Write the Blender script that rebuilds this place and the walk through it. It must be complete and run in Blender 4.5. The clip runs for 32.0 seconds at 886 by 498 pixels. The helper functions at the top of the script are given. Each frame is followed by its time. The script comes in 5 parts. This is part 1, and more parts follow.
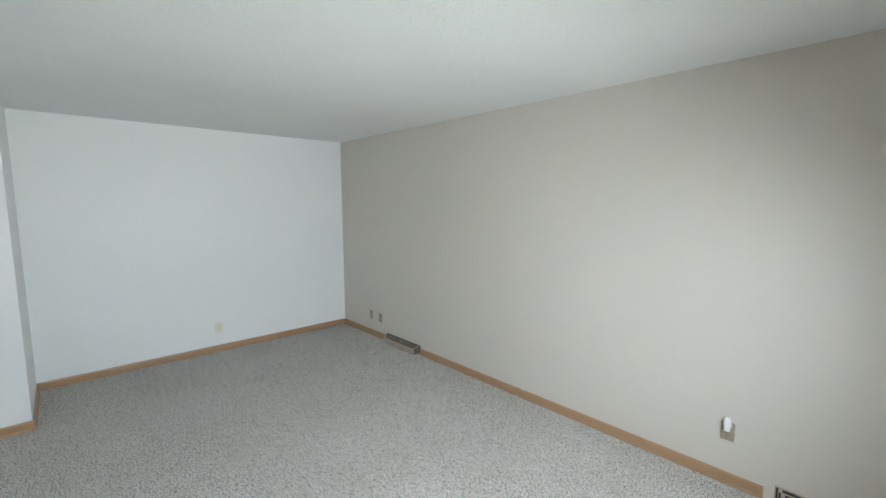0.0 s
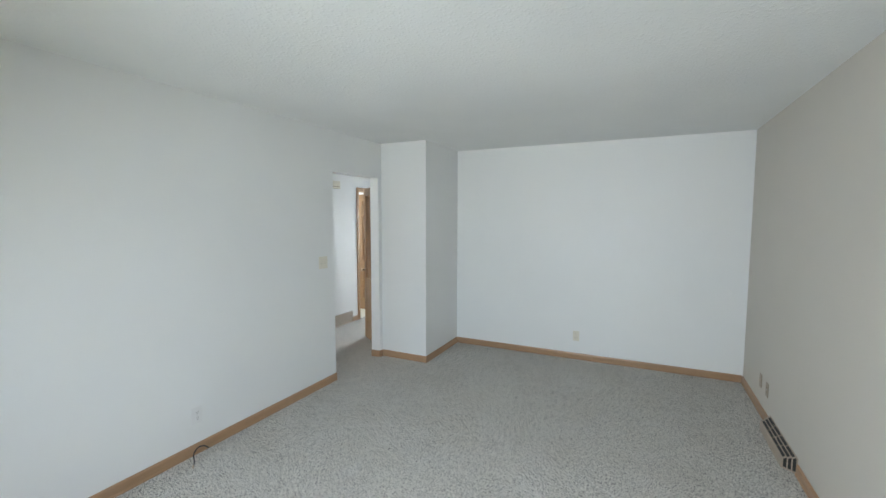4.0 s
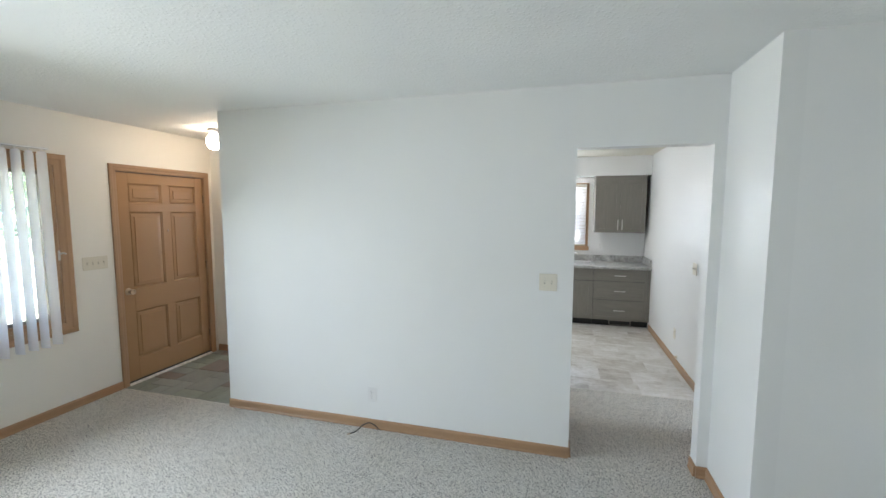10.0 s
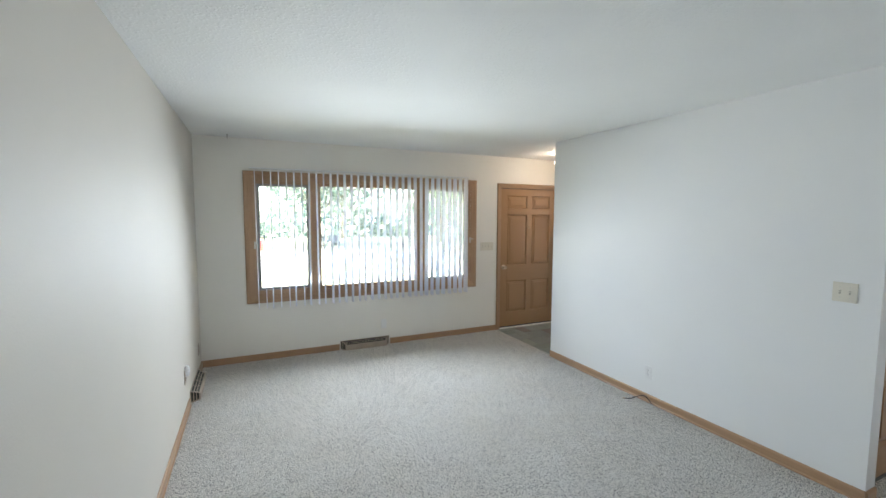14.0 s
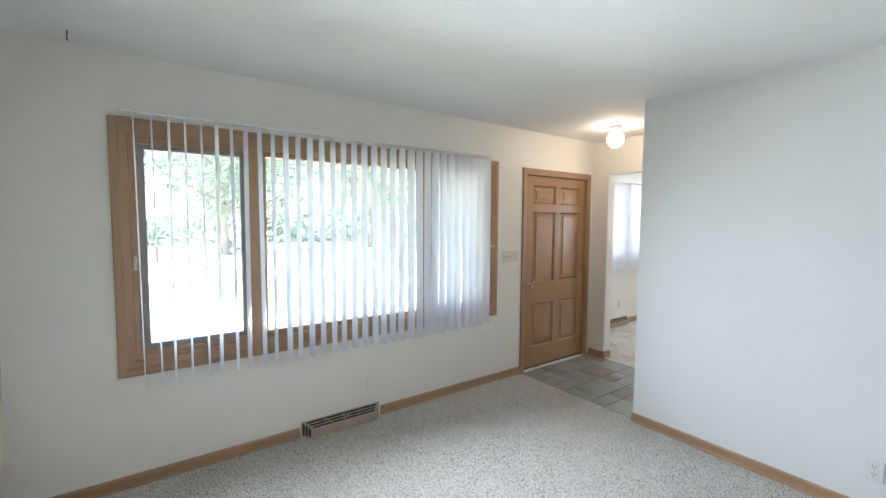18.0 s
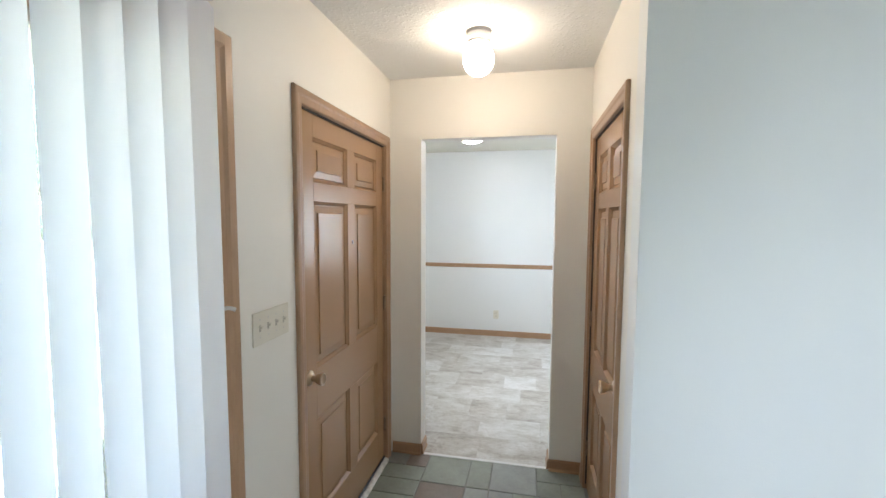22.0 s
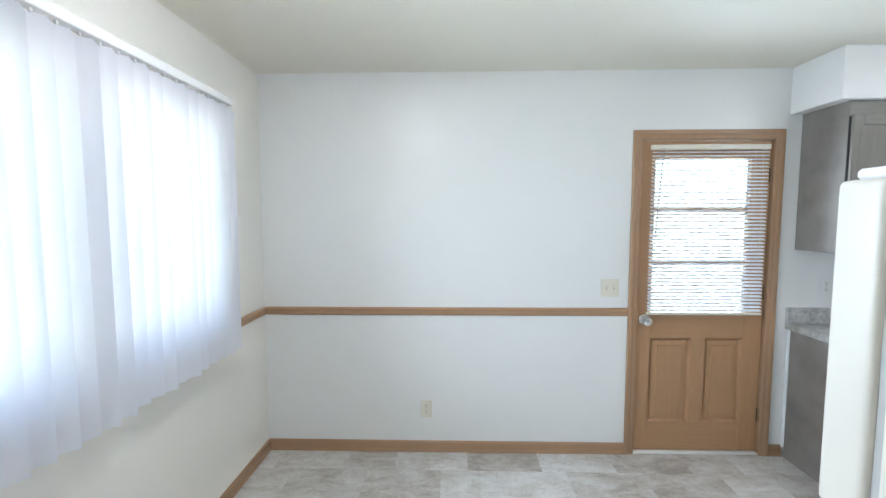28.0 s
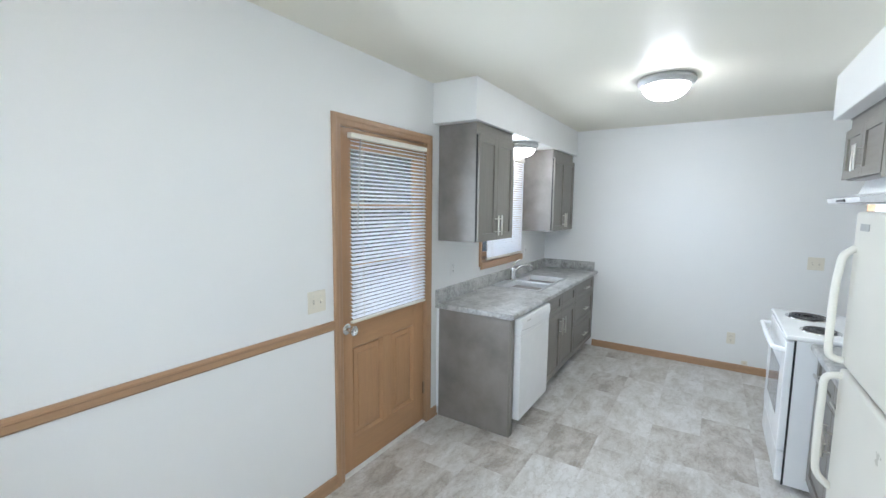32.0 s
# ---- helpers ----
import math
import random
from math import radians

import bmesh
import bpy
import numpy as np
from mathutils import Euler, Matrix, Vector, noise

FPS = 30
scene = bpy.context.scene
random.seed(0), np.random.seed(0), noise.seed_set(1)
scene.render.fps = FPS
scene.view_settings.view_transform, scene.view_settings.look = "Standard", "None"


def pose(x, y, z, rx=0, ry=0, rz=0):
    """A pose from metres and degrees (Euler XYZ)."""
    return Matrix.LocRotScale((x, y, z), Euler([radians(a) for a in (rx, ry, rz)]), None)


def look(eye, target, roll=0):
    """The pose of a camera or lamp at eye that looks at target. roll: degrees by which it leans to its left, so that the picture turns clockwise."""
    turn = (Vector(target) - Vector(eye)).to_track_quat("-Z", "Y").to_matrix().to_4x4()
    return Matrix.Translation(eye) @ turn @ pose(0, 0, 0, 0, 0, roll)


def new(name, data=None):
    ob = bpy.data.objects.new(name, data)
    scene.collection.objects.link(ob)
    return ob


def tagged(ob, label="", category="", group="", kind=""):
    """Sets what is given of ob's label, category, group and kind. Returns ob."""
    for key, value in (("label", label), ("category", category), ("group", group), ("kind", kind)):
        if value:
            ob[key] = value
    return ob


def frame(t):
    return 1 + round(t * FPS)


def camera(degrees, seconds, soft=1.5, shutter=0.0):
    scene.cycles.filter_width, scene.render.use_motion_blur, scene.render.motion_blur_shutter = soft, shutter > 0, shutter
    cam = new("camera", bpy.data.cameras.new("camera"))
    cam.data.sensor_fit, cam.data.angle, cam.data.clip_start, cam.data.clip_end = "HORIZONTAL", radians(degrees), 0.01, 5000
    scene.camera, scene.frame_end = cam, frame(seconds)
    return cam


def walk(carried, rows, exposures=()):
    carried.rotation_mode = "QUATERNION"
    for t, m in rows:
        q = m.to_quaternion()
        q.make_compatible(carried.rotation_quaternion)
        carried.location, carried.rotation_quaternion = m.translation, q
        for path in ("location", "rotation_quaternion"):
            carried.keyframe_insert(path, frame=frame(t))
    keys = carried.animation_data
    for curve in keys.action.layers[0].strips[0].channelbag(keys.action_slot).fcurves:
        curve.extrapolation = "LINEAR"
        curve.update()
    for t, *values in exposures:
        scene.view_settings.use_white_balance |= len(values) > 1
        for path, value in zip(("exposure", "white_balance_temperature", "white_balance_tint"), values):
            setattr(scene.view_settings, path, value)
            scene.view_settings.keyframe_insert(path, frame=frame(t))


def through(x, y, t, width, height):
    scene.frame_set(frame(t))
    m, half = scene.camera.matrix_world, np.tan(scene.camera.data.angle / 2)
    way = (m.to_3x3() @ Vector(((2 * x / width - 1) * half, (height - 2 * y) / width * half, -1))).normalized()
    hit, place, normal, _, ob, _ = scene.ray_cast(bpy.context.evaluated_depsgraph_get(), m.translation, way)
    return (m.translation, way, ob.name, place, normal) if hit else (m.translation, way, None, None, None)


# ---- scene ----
cam = camera(93.3, 32.0)
PATH = [
    (0, (0.603, -0.839, 1.693), (2.067, -2.183, 1.466), -0.1),
    (0.5, (0.676, -1.05, 1.681), (2.295, -2.207, 1.476), 0.0),
    (1, (0.804, -1.376, 1.653), (2.573, -2.289, 1.466), 0.1),
    (1.5, (0.929, -1.635, 1.642), (2.816, -2.274, 1.472), -0.0),
    (2, (0.914, -1.916, 1.646), (2.883, -2.224, 1.478), 0.0),
    (2.5, (0.858, -2.175, 1.656), (2.85, -2.141, 1.484), 0.1),
    (3, (0.826, -2.381, 1.649), (2.791, -2.046, 1.484), 0.0),
    (3.5, (0.818, -2.585, 1.645), (2.714, -1.968, 1.486), 0.0),
    (4, (0.781, -2.743, 1.64), (2.579, -1.88, 1.487), 0.1),
    (4.5, (0.748, -2.783, 1.675), (2.449, -1.743, 1.512), 0.4),
    (6.5, (1.834, -2.9, 1.657), (2.916, -1.226, 1.493), 0.6),
    (7, (2.148, -2.94, 1.653), (3.051, -1.162, 1.493), 0.6),
    (7.5, (2.477, -2.944, 1.668), (3.183, -1.08, 1.502), 0.6),
    (8, (2.808, -2.961, 1.679), (3.295, -1.029, 1.505), 0.5),
    (8.5, (3.103, -3.004, 1.69), (3.378, -1.03, 1.517), 0.3),
    (9, (3.395, -2.963, 1.7), (3.43, -0.971, 1.521), 0.3),
    (9.5, (3.673, -2.883, 1.718), (3.439, -0.906, 1.527), 0.2),
    (10, (3.915, -2.84, 1.682), (3.383, -0.921, 1.497), 0.1),
    (10.5, (4.079, -2.911, 1.636), (3.282, -1.085, 1.464), 0.0),
    (11, (4.274, -3.013, 1.624), (3.249, -1.305, 1.456), 0.1),
    (11.5, (4.467, -3.076, 1.625), (3.239, -1.507, 1.458), 0.2),
    (12, (4.66, -3.127, 1.618), (3.243, -1.725, 1.46), 0.1),
    (12.5, (4.818, -3.201, 1.641), (3.269, -1.946, 1.478), 0.2),
    (13, (4.955, -3.205, 1.65), (3.3, -2.094, 1.487), 0.2),
    (13.5, (5.04, -3.172, 1.649), (3.293, -2.212, 1.488), 0.1),
    (14, (5.069, -3.161, 1.648), (3.259, -2.326, 1.487), 0.2),
    (14.5, (4.999, -3.172, 1.678), (3.154, -2.42, 1.502), 0.4),
    (16.5, (3.933, -3.13, 1.566), (2.089, -2.37, 1.422), 0.6),
    (17, (3.611, -3.154, 1.571), (1.823, -2.267, 1.43), 0.5),
    (17.5, (3.262, -3.136, 1.579), (1.556, -2.103, 1.431), 0.4),
    (18, (2.953, -3.082, 1.563), (1.333, -1.916, 1.428), 0.4),
    (18.5, (2.636, -3.042, 1.574), (1.146, -1.714, 1.435), 0.4),
    (19, (2.31, -2.944, 1.565), (0.992, -1.445, 1.437), 0.6),
    (19.5, (2.003, -2.771, 1.589), (0.853, -1.141, 1.444), 0.4),
    (20, (1.715, -2.609, 1.618), (0.735, -0.873, 1.457), 0.2),
    (20.5, (1.467, -2.376, 1.609), (0.654, -0.556, 1.45), 0.2),
    (21, (1.26, -2.077, 1.607), (0.612, -0.191, 1.448), 0.5),
    (21.5, (1.047, -1.749, 1.6), (0.526, 0.176, 1.44), 0.6),
    (22, (0.892, -1.452, 1.593), (0.49, 0.500, 1.444), 0.3),
    (22.5, (0.783, -1.168, 1.591), (0.506, 0.805, 1.423), -0.0),
    (23, (0.639, -0.858, 1.562), (0.496, 1.131, 1.415), 0.2),
    (23.5, (0.625, -0.499, 1.575), (0.453, 1.488, 1.423), 0.2),
    (24, (0.634, -0.193, 1.571), (0.392, 1.787, 1.422), -0.1),
    (24.5, (0.683, 0.072, 1.575), (0.322, 2.033, 1.427), -0.2),
    (26.5, (0.758, 0.973, 1.534), (0.134, 2.868, 1.392), -0.4),
    (27, (0.749, 1.122, 1.534), (0.246, 3.052, 1.385), -0.3),
    (27.5, (0.675, 1.298, 1.564), (0.398, 3.272, 1.399), -0.3),
    (28, (0.657, 1.449, 1.562), (0.605, 3.443, 1.411), -0.1),
    (28.5, (0.648, 1.624, 1.57), (0.844, 3.608, 1.41), -0.1),
    (29, (0.635, 1.794, 1.581), (1.063, 3.74, 1.408), -0.1),
    (29.5, (0.54, 1.888, 1.58), (1.192, 3.772, 1.416), -0.1),
    (30, (0.393, 1.976, 1.597), (1.309, 3.745, 1.42), 0.1),
    (30.5, (0.366, 2.034, 1.594), (1.504, 3.668, 1.407), 0.1),
    (31, (0.334, 2.143, 1.569), (1.674, 3.618, 1.393), 0.1),
    (31.5, (0.294, 2.267, 1.611), (1.807, 3.559, 1.407), 0.5),
    (32, (0.211, 2.419, 1.618), (1.882, 3.497, 1.409), 0.6),
]
SKY, SUN, GLOBE_W, DOME_W = 0.15, 5.0, 2.5, 3.9
SKY_LIVING, SKY_DINING, SKY_DOOR, FILL_HALL, FILL_BATH = 4.3, 1.3, 1.0, 7.5, 3.0
EXPOSURES = [(0, 3.58, 6650, 12), (1, 3.38, 6650, 12), (2, 3.38, 6600, 12), (4, 3.53, 6600, 12), (7, 3.68, 6550, 12), (9.5, 3.84, 6550, 12), (13, 3.72, 6500, 13),
             (17, 3.80, 6500, 14), (19, 3.90, 6350, 13), (20.5, 3.97, 6350, 12), (22, 3.93, 6250, 12), (23, 3.96, 5750, 10), (24.5, 4.0, 5300, 9),
             (26.5, 3.68, 5950, 10), (28, 3.74, 6030, 11), (30, 3.78, 6060, 11), (32, 3.66, 6120, 11)]
walk(cam, [(t, look(eye, target, roll)) for t, eye, target, roll in PATH], EXPOSURES)

# ---- light ----
world = bpy.data.worlds.new("sky")
scene.world = world
world.use_nodes = True
wn = world.node_tree
sky = wn.nodes.new("ShaderNodeTexSky")
sky.sky_type, sky.sun_disc = "NISHITA", False
sky.sun_elevation, sky.sun_rotation = radians(58), radians(150)
sky.air_density, sky.dust_density = 1.0, 1.5
wn.links.new(sky.outputs[0], wn.nodes["Background"].inputs[0])
wn.nodes["Background"].inputs[1].default_value = SKY
sun = new("sun", bpy.data.lights.new("sun", "SUN"))
sun.data.energy, sun.data.angle, sun.data.color = SUN, radians(0.6), (1, 0.95, 0.88)
_a, _e = radians(150), radians(58)
_way = Vector((math.sin(_a) * math.cos(_e), math.cos(_a) * math.cos(_e), math.sin(_e)))
sun.matrix_world = look(_way * 50, (0, 0, 0))


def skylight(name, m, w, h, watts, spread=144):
    """An area lamp added for the sky's light at a window, inside any blind."""
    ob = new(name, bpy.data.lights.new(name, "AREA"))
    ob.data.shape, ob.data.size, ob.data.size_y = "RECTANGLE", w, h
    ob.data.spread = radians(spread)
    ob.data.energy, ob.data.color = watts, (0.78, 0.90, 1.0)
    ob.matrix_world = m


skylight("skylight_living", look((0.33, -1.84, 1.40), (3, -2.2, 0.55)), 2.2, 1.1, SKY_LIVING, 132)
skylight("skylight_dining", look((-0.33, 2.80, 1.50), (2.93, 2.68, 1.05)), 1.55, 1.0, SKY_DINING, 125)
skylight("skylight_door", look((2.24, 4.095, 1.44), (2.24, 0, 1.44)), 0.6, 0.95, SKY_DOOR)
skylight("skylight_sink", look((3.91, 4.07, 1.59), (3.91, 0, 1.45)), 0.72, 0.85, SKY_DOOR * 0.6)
# Two fill lamps at unseen windows, added to brighten the hallway and bathroom.
skylight("fill_lamp_hall", look((9.56, 0.775, 1.45), (6, 0.775, 1.45)), 0.8, 1.0, FILL_HALL)
skylight("fill_lamp_bath", look((6.4, 2.96, 1.5), (6.4, 0, 1.5)), 0.95, 0.95, FILL_BATH)


# ---- materials ----
class Shader:
    """Small wrapper for building node materials."""

    def __init__(self, name):
        self.mat = bpy.data.materials.new(name)
        self.mat.use_nodes = True
        self.tree = self.mat.node_tree
        self.bsdf = self.tree.nodes["Principled BSDF"]
        self.out = self.tree.nodes["Material Output"]
        self.co = self.tree.nodes.new("ShaderNodeTexCoord").outputs["Object"]

    def node(self, kind, **given):
        n = self.tree.nodes.new(kind)
        for k, v in given.items():
            n.inputs[k.replace("_", " ")].default_value = v
        return n

    def link(self, a, b):
        self.tree.links.new(a, b)

    def scaled(self, x, y, z):
        m = self.tree.nodes.new("ShaderNodeMapping")
        m.inputs["Scale"].default_value = (x, y, z)
        self.link(self.co, m.inputs["Vector"])
        return m.outputs[0]

    def noise(self, scale, detail=3.0, rough=0.55, vector=None):
        n = self.node("ShaderNodeTexNoise", Scale=scale, Detail=detail, Roughness=rough)
        self.link(vector or self.co, n.inputs["Vector"])
        return n.outputs["Fac"]

    def voronoi(self, scale, vector=None):
        n = self.node("ShaderNodeTexVoronoi", Scale=scale)
        self.link(vector or self.co, n.inputs["Vector"])
        return n

    def ramp(self, fac, stops):
        n = self.tree.nodes.new("ShaderNodeValToRGB")
        e = n.color_ramp.elements
        while len(e) < len(stops):
            e.new(0.5)
        for el, (p, c) in zip(e, stops):
            el.position, el.color = p, (*c, 1)
        self.link(fac, n.inputs[0])
        return n.outputs[0]

    def mix(self, fac, a, b, how="MIX"):
        n = self.tree.nodes.new("ShaderNodeMix")
        n.data_type, n.blend_type = "RGBA", how
        for value, slot in ((fac, n.inputs[0]), (a, n.inputs[6]), (b, n.inputs[7])):
            if isinstance(value, (int, float)):
                slot.default_value = value
            elif isinstance(value, tuple):
                slot.default_value = (*value, 1)
            else:
                self.link(value, slot)
        return n.outputs[2]

    def math(self, how, a, b):
        n = self.tree.nodes.new("ShaderNodeMath")
        n.operation = how
        for value, slot in ((a, n.inputs[0]), (b, n.inputs[1])):
            if isinstance(value, (int, float)):
                slot.default_value = value
            else:
                self.link(value, slot)
        return n.outputs[0]

    def color(self, c):
        if isinstance(c, tuple):
            self.bsdf.inputs["Base Color"].default_value = (*c, 1)
        else:
            self.link(c, self.bsdf.inputs["Base Color"])
        return self

    def set(self, rough=0.5, metal=0.0, spec=0.5, coat=0.0):
        i = self.bsdf.inputs
        if isinstance(rough, (int, float)):
            i["Roughness"].default_value = rough
        else:
            self.link(rough, i["Roughness"])
        i["Metallic"].default_value, i["Specular IOR Level"].default_value, i["Coat Weight"].default_value = metal, spec, coat
        return self

    def bump(self, height, strength, distance):
        n = self.node("ShaderNodeBump", Strength=strength, Distance=distance)
        self.link(height, n.inputs["Height"])
        self.link(n.outputs[0], self.bsdf.inputs["Normal"])
        return self

    def random(self):
        return self.tree.nodes.new("ShaderNodeObjectInfo").outputs["Random"]


def plain(name, c, rough=0.5, metal=0.0, spec=0.5, vary=0.06, scale=9.0, coat=0.0, fine=0.0):
    """A plain surface with faint unevenness of tone and gloss."""
    s = Shader(name)
    n = s.noise(scale, 4)
    lo, hi = tuple(v * (1 - vary) for v in c), tuple(min(1, v * (1 + vary)) for v in c)
    s.color(s.ramp(n, [(0.3, lo), (0.7, hi)]))
    s.set(s.math("ADD", s.math("MULTIPLY", n, 0.12), rough - 0.06), metal, spec, coat)
    if fine:
        s.bump(s.noise(260, 3), fine, 0.002)
    return s.mat


def paint(name, c, rough=0.45, peel=0.22, spec=0.4):
    """Rolled wall paint: faint orange peel, faint patches."""
    s = Shader(name)
    big = s.noise(1.3, 3)
    s.color(s.ramp(big, [(0.3, tuple(v * 0.975 for v in c)), (0.7, c)]))
    s.set(rough, 0, spec)
    h = s.math("ADD", s.noise(170, 2), s.math("MULTIPLY", s.noise(45, 2), 0.7))
    s.bump(h, peel, 0.0022)
    return s.mat


def timber(name, c, rough=0.35, grain=(3, 3, 26), contrast=0.14, axis="z", spec=0.45, coat=0.0, relief=1.0):
    """Stained or painted wood with grain that runs along one axis."""
    s = Shader(name)
    k = {"x": (1.6, 22, 22), "y": (22, 1.6, 22), "z": (22, 22, 1.6)}[axis]
    v = s.scaled(*k)
    g = s.noise(2.2, 6, 0.65, v)
    fine = s.noise(11, 4, 0.6, v)
    big = s.noise(1.5, 2)
    lo, hi = tuple(x * (1 - contrast) for x in c), tuple(min(1, x * (1 + contrast * 0.7)) for x in c)
    col = s.ramp(g, [(0.3, lo), (0.68, hi)])
    col = s.mix(0.35, col, s.ramp(fine, [(0.35, lo), (0.6, hi)]))
    col = s.mix(0.25, col, s.ramp(big, [(0.3, tuple(x * 0.85 for x in c)), (0.7, tuple(min(1, x * 1.08) for x in c))]))
    s.color(col)
    s.set(s.math("ADD", s.math("MULTIPLY", fine, 0.16 * relief), rough - 0.08 * relief), 0, spec, coat)
    s.bump(fine, 0.10 * relief, 0.001)
    return s.mat


def glow(name, c, strength):
    m = bpy.data.materials.new(name)
    m.use_nodes = True
    b = m.node_tree.nodes["Principled BSDF"]
    b.inputs["Base Color"].default_value = (0.9, 0.9, 0.88, 1)
    b.inputs["Emission Color"].default_value = (*c, 1)
    b.inputs["Emission Strength"].default_value = strength
    b.inputs["Roughness"].default_value = 0.3
    return m


WALL = paint("white_wall_paint", (0.84, 0.845, 0.835))
CREAM = paint("cream_white_wall_paint", (0.87, 0.845, 0.785))
TAUPE = paint("taupe_wall_paint", (0.64, 0.60, 0.535), 0.6)
SHINY = paint("semi_gloss_wall_paint", (0.82, 0.825, 0.815), 0.33, 0.14, 0.5)
# Ivory with the shade of the toggle slots put into its colour.
SLOTI = plain("shaded_ivory", (0.45, 0.42, 0.35), 0.5)
TRIM = timber("tan_trim_y", (0.40, 0.245, 0.14), 0.35, axis="y")
TRIMX = timber("tan_trim_x", (0.40, 0.245, 0.14), 0.35, axis="x")
TRIMZ = timber("tan_trim_z", (0.40, 0.245, 0.14), 0.35, axis="z")
DOORM = timber("tan_door_stile", (0.42, 0.25, 0.132), 0.26, axis="z", contrast=0.022, relief=0.12)
DOORX = timber("tan_door_rail", (0.42, 0.25, 0.132), 0.26, axis="x", contrast=0.022, relief=0.12)
HINGEP = plain("paint_flecked_hinge", (0.30, 0.205, 0.13), 0.35, 0.35, vary=0.3, scale=60)
WHITEP = plain("white_plastic", (0.80, 0.80, 0.79), 0.35, vary=0.02)
TANP = plain("tan_plastic", (0.36, 0.29, 0.215), 0.4, vary=0.04)
HALLM = timber("honey_door_stile", (0.37, 0.215, 0.105), 0.35, axis="z", contrast=0.16)
HALLX = timber("honey_door_rail", (0.37, 0.215, 0.105), 0.35, axis="x", contrast=0.16)
BACKM = timber("fir_door_stile", (0.44, 0.255, 0.13), 0.36, axis="z", contrast=0.14)
BACKX = timber("fir_door_rail", (0.44, 0.255, 0.13), 0.36, axis="x", contrast=0.14)
WINWOOD = timber("window_wood", (0.46, 0.285, 0.165), 0.33, axis="z", contrast=0.16)
WINWOODX = timber("window_wood_rail_x", (0.46, 0.285, 0.165), 0.33, axis="x", contrast=0.16)
CAB = timber("grey_cabinet_stain", (0.218, 0.202, 0.178), 0.36, axis="z", contrast=0.22)
CABX = timber("grey_cabinet_stain_rail", (0.218, 0.202, 0.178), 0.36, axis="x", contrast=0.22)
CABSIDE = plain("grey_cabinet_side", (0.235, 0.215, 0.198), 0.40, vary=0.22, scale=4)
# Near-black: toe kicks, and plates whose colour stands for shade in cabinet gaps.
DARK = plain("dark_kick_and_gap_shade", (0.02, 0.02, 0.02), 0.7)
WHITE = plain("white_enamel", (0.87, 0.88, 0.885), 0.22, vary=0.015)
BISQUE = plain("bisque_enamel", (0.67, 0.645, 0.575), 0.30, vary=0.02, fine=0.05)
IVORY = plain("ivory_plastic", (0.74, 0.70, 0.60), 0.35, vary=0.03)
BEIGEM = plain("beige_painted_metal", (0.42, 0.345, 0.27), 0.42, vary=0.08)
# Near-black that puts the shade of open slots into the colour.
SLOT = plain("slot_shade", (0.03, 0.028, 0.025), 0.6)
CHROME = plain("chrome", (0.82, 0.82, 0.82), 0.12, 1.0, vary=0.02)
NICKEL = plain("brushed_nickel", (0.66, 0.64, 0.60), 0.30, 1.0, vary=0.05)
BRASS = plain("aged_brass", (0.60, 0.47, 0.33), 0.34, 1.0, vary=0.16)
BRONZE = plain("dark_hinge_metal", (0.16, 0.11, 0.07), 0.40, 0.9, vary=0.2)
STEEL = plain("stainless_steel", (0.60, 0.61, 0.62), 0.42, 1.0, vary=0.05, scale=30)
BLACK = plain("black_plastic", (0.02, 0.02, 0.022), 0.4)
RUBBER = plain("grey_gasket", (0.42, 0.42, 0.40), 0.6)
GREYALU = plain("grey_aluminium_sash", (0.30, 0.29, 0.28), 0.40, 0.4)
LAMPRIM = plain("satin_lamp_rim", (0.52, 0.52, 0.52), 0.42, 0.5)
GLOBE = glow("lit_opal_globe", (1.0, 0.83, 0.635), GLOBE_W)
SINKDOME = glow("lit_opal_sink_dome", (0.965, 0.985, 1.0), DOME_W * 0.55)
DOME = glow("lit_opal_dome", (0.965, 0.985, 1.0), DOME_W)
EXTWALL = plain("pale_siding", (0.55, 0.54, 0.5), 0.6)
SOFFITM = plain("white_eave", (0.8, 0.8, 0.78), 0.5)


def make_ceiling():
    s = Shader("textured_ceiling_paint")
    s.color(s.ramp(s.noise(1.1, 2), [(0.3, (0.82, 0.83, 0.82)), (0.7, (0.86, 0.87, 0.86))]))
    s.set(0.7, 0, 0.3)
    v = s.voronoi(52).outputs["Distance"]
    n = s.noise(34, 4, 0.6)
    blob = s.ramp(s.math("ADD", s.math("MULTIPLY", v, -0.55), n), [(0.24, (0, 0, 0)), (0.42, (1, 1, 1))])
    h = s.math("ADD", blob, s.math("MULTIPLY", s.noise(160, 2), 0.35))
    s.bump(h, 0.27, 0.006)
    return s.mat


def make_smooth_ceiling():
    s = Shader("kitchen_ceiling_paint")
    s.color(s.ramp(s.noise(0.9, 2), [(0.3, (0.80, 0.77, 0.67)), (0.7, (0.83, 0.80, 0.70))]))
    s.set(0.46, 0, 0.4)
    s.bump(s.math("ADD", s.noise(120, 2), s.noise(24, 3)), 0.16, 0.003)
    return s.mat


